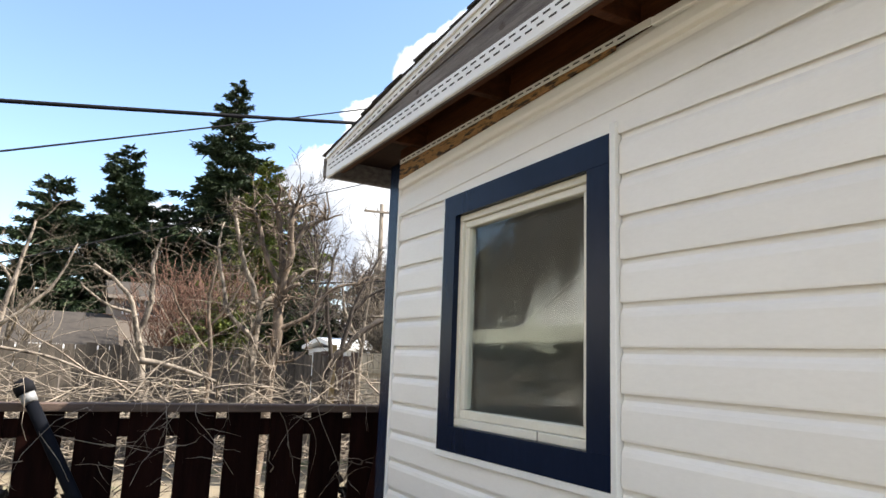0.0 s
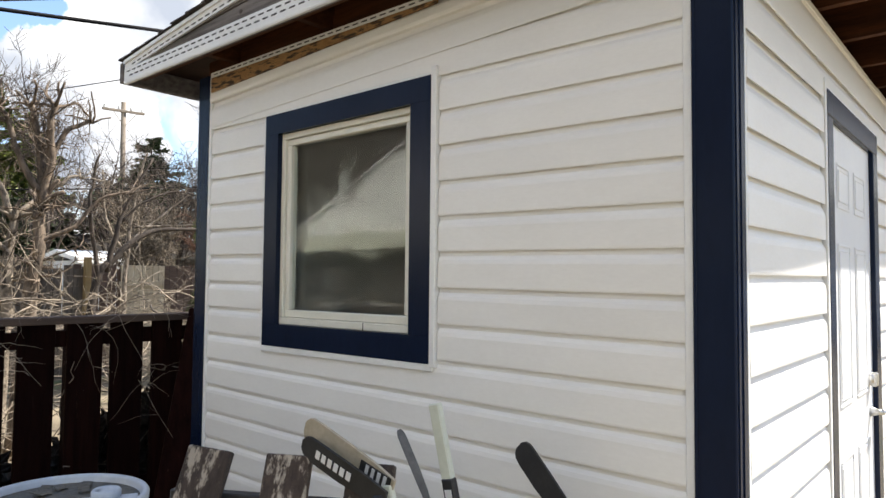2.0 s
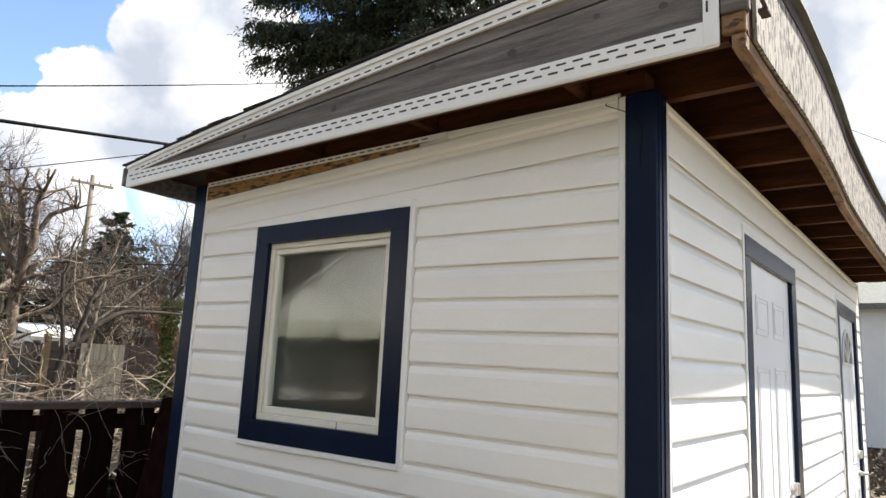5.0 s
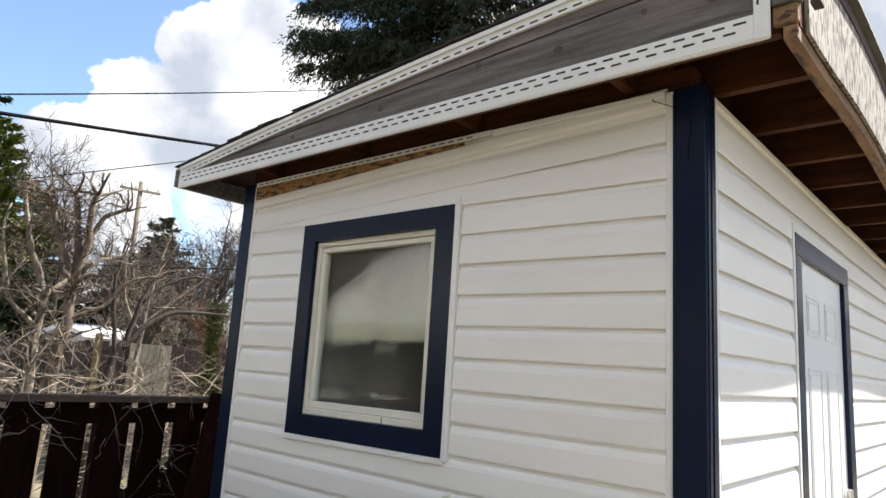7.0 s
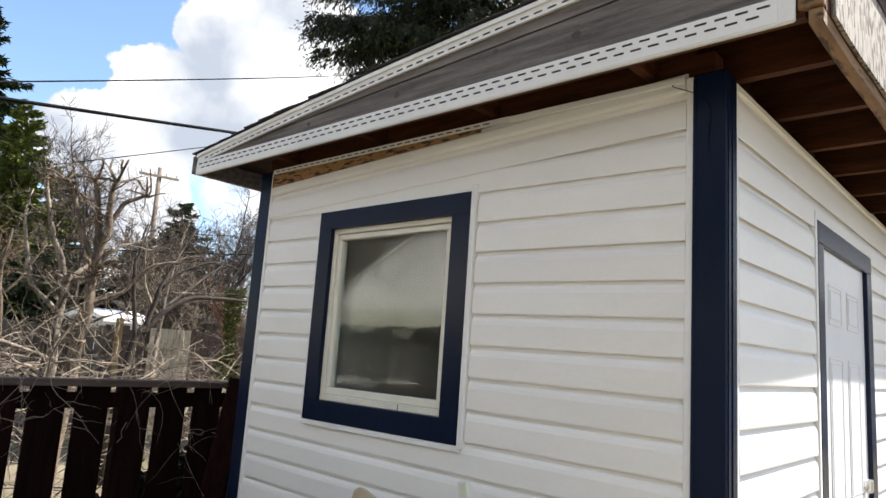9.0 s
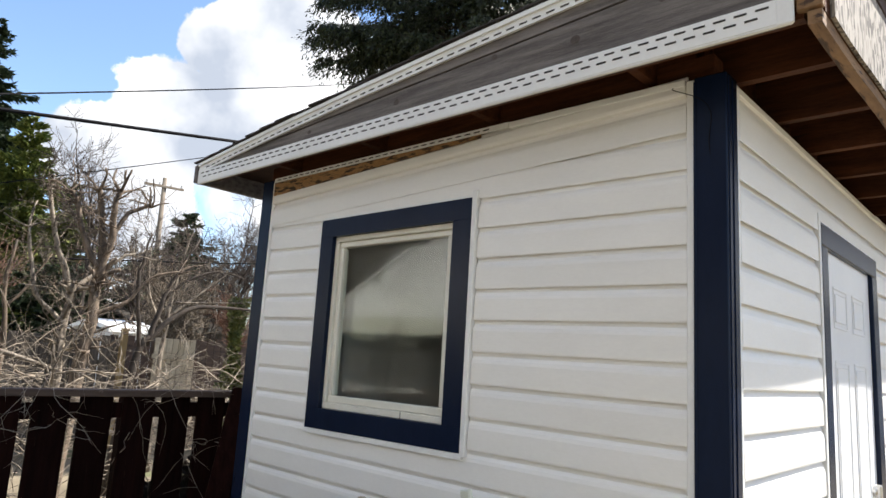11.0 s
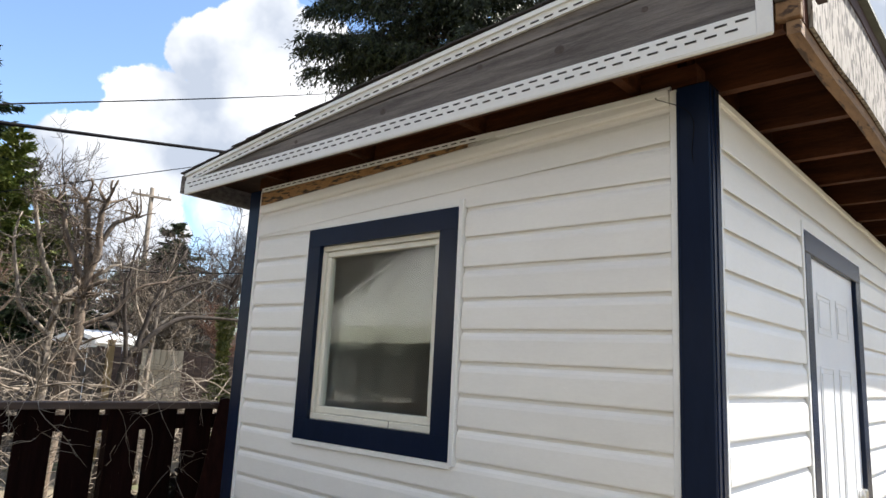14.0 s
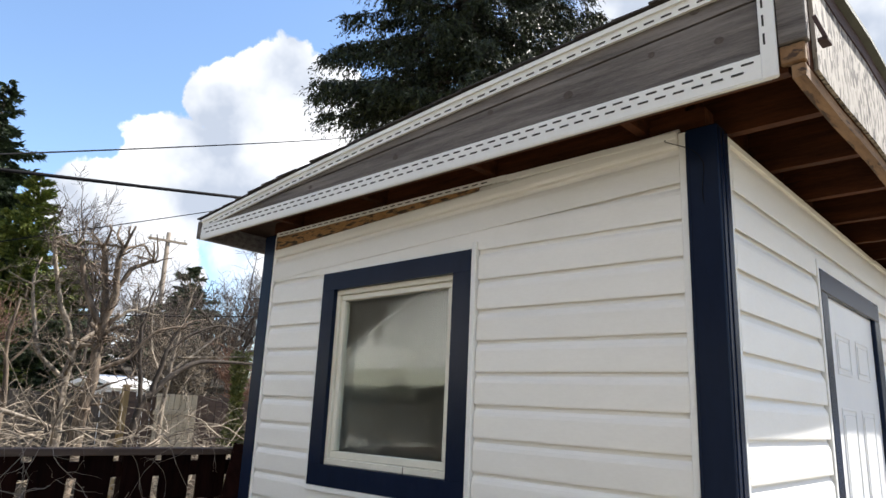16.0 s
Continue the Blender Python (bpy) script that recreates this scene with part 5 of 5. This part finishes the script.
def outbuilding():
    """The pale building past the shed: its long wall faces the shed's far end."""
    h = thing("outbuilding", (23.0, -3.0, GZ), "pale grey outbuilding with a dark roof edge", "building")
    part("wall", box(20.0, 26.0, -9.0, 4.5, GZ + 0.12, 3.75), STUCCO, h)
    part("footing", box(19.97, 26.03, -9.03, 4.53, GZ - 0.05, GZ + 0.119), SLOT, h)
    part("roof", prism([(19.6, 3.7), (23.0, 4.7), (26.4, 3.7), (26.4, 3.86), (23.0, 4.88), (19.6, 3.86)], "y", -9.4, 4.9), EDGE, h)


outbuilding()

# heap added against the back of the fence to darken its lower gaps
rng = np.random.default_rng(12)
heap = thing("gap_darkening_heap", (-0.6, 3.9, GZ), "dark leafy heap added to blacken the lower gaps of the fence", "leaves", "", "stuff")
n = 11000
c = np.stack([rng.uniform(-3.2, 1.8, n), 3.62 + np.abs(rng.normal(0, 0.35, n)), np.zeros(n)], 1)
c[:, 2] = GZ + (0.75 + 0.2 * np.sin(c[:, 0] * 3.1)) * np.exp(-((c[:, 1] - 3.62) / 0.5) ** 2) * rng.uniform(0.2, 1, n)
v, f = needles(c, rng.normal(size=(n, 3)), rng.uniform(0.05, 0.12, n), rng.uniform(0.02, 0.04, n), rng)
raw_part("leaves", v, f, DARKBARK, heap, "", "stuff", False)

# leaf litter near the outbuilding
litter = thing("leaf_pile", (13.5, 0.2, GZ), "heap of dry leaves and twigs on the ground", "leaves", "", "stuff")
n = 2500
c = np.stack([rng.normal(15.0, 2.2, n), rng.normal(0.9, 0.9, n), np.zeros(n)], 1)
c[:, 2] = GZ + 0.35 * np.exp(-((c[:, 0] - 15) / 2) ** 2 - ((c[:, 1] - 0.9) / 0.8) ** 2) * rng.uniform(0, 1, n)
v, f = needles(c, rng.normal(size=(n, 3)), rng.uniform(0.08, 0.25, n), rng.uniform(0.02, 0.05, n), rng)
raw_part("leaves", v, f, TWIG, litter, "", "stuff", False)

# ---- house across the yard, seen in the window ----
home = thing("house", (-9.5, 4.0, GZ), "white-sided house with a gable over a long porch eave", "house")
# shade under the porch eave is put into this wall's dark colour
part("wall", box(-13.0, -6.3, -3.0, 14.4, GZ, 1.95), DARKWALL, home, "lower wall coloured dark for the shade under the porch eave")
GY, GP, GB, GH = 6.8, 3.80, 2.22, 3.3      # the gable's middle, peak, base and half width
part("gable_wall", prism([(GY - GH, 1.951), (GY + GH, 1.951), (GY + GH, GB), (GY, GP), (GY - GH, GB)], "x", -9.0, -6.05), SIDING, home, "white lapped gable wall")
for k in range(13):
    z = GB + 0.127 * k
    half = GH * (GP - z - 0.12) / (GP - GB)
    if half > 0.1:
        part("siding_plank", prism([(-6.049, z), (-6.028, z), (-6.045, z + 0.125), (-6.049, z + 0.125)], "y", GY - half, GY + half), SIDING, home)
part("porch_fascia", box(-6.049, -5.55, -3.3, 14.6, 1.93, 2.2, 0.01), GUTTER, home, "pale fascia and gutter")
part("main_roof", prism([(-6.2, 2.205), (-10.0, 6.4), (-13.8, 2.0), (-13.8, 2.2), (-10.0, 6.62), (-6.0, 2.225)], "y", -6.0, 15.0), BROWNROOF, home, "dark brown shingled roof")
part("rake_trim", prism([(GY - GH - 0.1, GB - 0.05), (GY, GP + 0.0), (GY + GH + 0.1, GB - 0.05), (GY + GH + 0.1, GB + 0.0), (GY, GP + 0.04), (GY - GH - 0.1, GB + 0.0)], "x", -9.0, -5.98), TRIM, home)
for y0, y1 in ((7.4, 8.0), (8.9, 9.4), (5.6, 6.2), (2.0, 3.0)):
    w = part("window", box(-6.299, -6.26, y0 - 0.07, y1 + 0.07, 0.83, 1.67), TRIM, home)
    part("pane", box(-6.259, -6.25, y0, y1, 0.9, 1.6), BRIGHTPANE, w, "curtained window pane")
leafless("bare_tree", (-7.2, 13.5, GZ), 9.0, 31, DARKBARK, "bare dark tree beside the house", 6, 6, 0.16)
leafless("bare_tree", (-8.6, 17.0, GZ), 9.5, 32, DARKBARK, "bare dark tree beside the house", 6, 6, 0.16)
random.seed(50)

# ---- barrel ----
BX, BY, BT = -0.965, 1.755, 0.74
BR = 0.915
barrel = thing("barrel", (BX, BY, GZ), "white plastic drum with leaf sludge on its lid", "barrel")
part("drum", lathe([(0.27 * BR, GZ - 0.02), (0.282 * BR, GZ + 0.03), (0.285 * BR, 0.15), (0.292 * BR, 0.17), (0.292 * BR, 0.21), (0.285 * BR, 0.23), (0.285 * BR, 0.45), (0.292 * BR, 0.47), (0.292 * BR, 0.51), (0.285 * BR, 0.53), (0.28 * BR, BT - 0.05),
                    (0.286 * BR, BT - 0.03), (0.288 * BR, BT - 0.008), (0.282 * BR, BT), (0.268 * BR, BT), (0.263 * BR, BT - 0.01), (0.262 * BR, BT - 0.04)], (BX, BY, 0), 56), PLASTIC, barrel, "", True)
bm = bmesh.new()
bmesh.ops.create_circle(bm, cap_ends=True, segments=48, radius=0.258 * BR, matrix=Matrix.Translation((BX, BY, BT - 0.024)))
part("water_film", bm, SLUDGE, barrel, "wet sludge of leaves")
bm = prism([(BX + 0.228 * math.cos(g), BY + 0.228 * math.sin(g)) for g in [radians(150 + 8 * k) for k in range(24)]], "z", BT - 0.022, BT - 0.015)
part("lid_plate", bm, PLASTIC, barrel, "pale dry part of the drum head")
part("bung_cap", lathe([(0.045, BT - 0.02), (0.045, BT + 0.006), (0.040, BT + 0.012), (0.030, BT + 0.008), (0.028, BT + 0.002)], (BX + 0.115, BY - 0.07, 0), 24), PLASTIC, barrel, "", True)
for k in range(9):
    g, q = random.uniform(-0.6, 1.6), random.uniform(0.08, 0.19)
    part("leaf", bar((BX + q * math.cos(g), BY + q * math.sin(g), BT - 0.020), (BX + q * math.cos(g) + random.uniform(-0.04, 0.04), BY + q * math.sin(g) + 0.04, BT - 0.012), 0.035, 0.002, 0, (0.1, 0, 1)), SLUDGE, barrel)


# ---- garden chair ----
def garden_chair():
    c = thing("garden_chair", (-1.05, 0.70, GZ), "weathered slatted garden chair with peeling dark paint", "chair")
    e, n = Vector((0.5, -0.866, 0)), Vector((-0.866, -0.5, 0))     # along the back, and the way it faces
    mid = Vector((-0.752, 0.850, 0))

    def at(along, out, z):
        p = mid + e * along + n * out
        return Vector((p.x, p.y, z))

    for k, z in ((-1, 0.99), (0, 0.985), (1, 0.975)):
        part("back_slat", bar(at(0.21 * k - (0.10 if k < 0 else 0.0), 0.34, 0.16), at(0.218 * k, 0.0, z), 0.12, 0.028, 0.004, n), CHAIRWOOD, c)
    part("back_rail", bar(at(-0.33, -0.005, 0.845), at(0.33, -0.005, 0.845), 0.07, 0.032, 0.003, n), BLACKTAPE, c, "dark cross rail")
    part("back_rail", bar(at(-0.31, 0.19, 0.26), at(0.31, 0.19, 0.26), 0.07, 0.032, 0.003, n), CHAIRWOOD, c)
    for k in range(4):
        part("seat_slat", bar(at(-0.30, 0.32 + 0.115 * k, 0.20 + 0.02 * k), at(0.30, 0.32 + 0.115 * k, 0.20 + 0.02 * k), 0.10, 0.022, 0.003), CHAIRWOOD, c)
    for q in (-0.325, 0.325):
        part("side_rail", bar(at(q, 0.18, 0.10), at(q, 0.72, 0.235), 0.03, 0.085, 0.003), CHAIRWOOD, c)
        part("leg", bar(at(q * 1.1, 0.70, GZ), at(q * 1.1, 0.70, 0.42), 0.03, 0.08, 0.003, e), CHAIRWOOD, c)
        part("leg", bar(at(q * 1.1, 0.22, GZ), at(q * 1.1, 0.20, 0.42), 0.03, 0.08, 0.003, e), CHAIRWOOD, c)
        part("armrest", bar(at(q * 1.12, 0.12, 0.432), at(q * 1.12, 0.76, 0.432), 0.11, 0.022, 0.004), CHAIRWOOD, c)


garden_chair()


# ---- hockey sticks ----
def hockey_stick(tip, heel, foot, blade_mat, shaft_mat, label, wide=0.075, face=(1, 0, 0), marks=(), curve=0.025):
    """A stick standing on its shaft end, its blade up: blade from tip to heel, shaft from heel to foot."""
    tip, heel, foot = Vector(tip), Vector(heel), Vector(foot)
    s = thing("hockey_stick", foot, label, "hockey stick", "hockey sticks")
    d = (heel - tip).normalized()
    nrm = Vector(face) - d * Vector(face).dot(d)
    nrm.normalize()
    side = nrm.cross(d)
    L = (heel - tip).length
    # blade outline: rounded tip, slight widening, narrowing to the heel
    stations = [(0.0, 0.35), (0.03, 0.72), (0.08, 0.94), (0.16, 1.0), (0.5, 1.0), (0.8, 0.86), (1.0, 0.55)]
    bm = bmesh.new()
    rings = []
    for t, w in stations:
        p = tip + d * (L * t) + nrm * (curve * (1 - t) ** 2)
        h = wide * w / 2
        rings.append([bm.verts.new(p + side * h + nrm * 0.004), bm.verts.new(p - side * h + nrm * 0.004), bm.verts.new(p - side * h - nrm * 0.004), bm.verts.new(p + side * h - nrm * 0.004)])
    for r1, r2 in zip(rings, rings[1:]):
        for k in range(4):
            bm.faces.new((r1[k], r1[(k + 1) % 4], r2[(k + 1) % 4], r2[k]))
    bm.faces.new(rings[0][::-1])
    bm.faces.new(rings[-1])
    blade = part("blade", bm, blade_mat, s)
    shaft = part("shaft", bar(heel - d * 0.02, foot, 0.030, 0.020, 0.003, nrm), shaft_mat, s)
    for t0, t1, o0, o1, mat in marks:
        bm = bmesh.new()
        for sgn in (-1,):
            q = []
            for t, o in ((t0, o0), (t1, o0), (t1, o1), (t0, o1)):
                q.append(bm.verts.new(tip + d * (L * t) + side * (wide * o) + nrm * (curve * (1 - t) ** 2 + (0.0072 if mat is PRINT else 0.0058) * sgn)))
            bm.faces.new(q)
            w2 = [bm.verts.new(v.co + nrm * 0.0014) for v in q]
            bm.faces.new(w2[::-1])
            for k in range(4):
                bm.faces.new((q[k], q[(k + 1) % 4], w2[(k + 1) % 4], w2[k]))
        part("printed_mark", bm, mat, blade)
    return s


letters = [(0.20 + 0.075 * k, 0.20 + 0.075 * k + 0.05, -0.20, 0.14, PRINT) for k in range(6)]
hockey_stick((-0.763, 0.812, 1.016), (-0.70, 0.555, 0.925), (-0.60, 0.36, GZ), BLACKTAPE, BLACKTAPE, "black hockey stick with white lettering on its blade", 0.062, (1, 0.1, 0.1), letters)
stripes = [(0.72 + 0.06 * k, 0.72 + 0.06 * k + 0.03, -0.26, 0.26, PRINT) for k in range(4)] + [(0.66, 0.97, -0.30, 0.30, BLACKTAPE)]
hockey_stick((-0.722, 0.855, 1.045), (-0.655, 0.575, 0.935), (-0.52, 0.42, GZ), TANBLADE, PALESHAFT, "hockey stick with a worn tan blade and a striped heel", 0.078, (1, 0.1, 0.1), stripes)
hockey_stick((-0.283, 0.915, 0.97), (-0.27, 0.80, 0.75), (-0.17, 0.66, GZ), GREYBLADE, BLACKTAPE, "dark hockey stick seen along the edge of its blade", 0.026, (0.35, 0.9, 0.3))
hockey_stick((-0.205, 0.535, 0.96), (-0.19, 0.36, 0.79), (-0.10, 0.22, GZ), BLACKTAPE, BLACKTAPE, "black hockey stick leaning on the siding", 0.07, (1, 0.1, 0.1))
pale = thing("hockey_stick", (-0.22, 0.52, GZ), "pale green hockey stick shaft with a black grip", "hockey stick", "hockey sticks")
part("shaft", bar((-0.314, 0.745, 1.072), (-0.22, 0.52, GZ), 0.038, 0.024, 0.004, (1, 0.1, 0)), PALESHAFT, pale)
part("grip", bar((-0.299, 0.703, 0.86), (-0.225, 0.54, 0.0), 0.041, 0.0265, 0.004, (1, 0.1, 0)), BLACKTAPE, pale, "black grip with white rings")
for k in range(3):
    t = 0.02 + 0.045 * k
    p = Vector((-0.299, 0.703, 0.86)).lerp(Vector((-0.225, 0.54, 0.0)), t + 0.015)
    q = Vector((-0.299, 0.703, 0.86)).lerp(Vector((-0.225, 0.54, 0.0)), t + 0.045)
    part("printed_mark", bar(p + Vector((-0.003, 0, 0)), q + Vector((-0.003, 0, 0)), 0.022, 0.0265, 0, (1, 0.1, 0)), PRINT, pale)
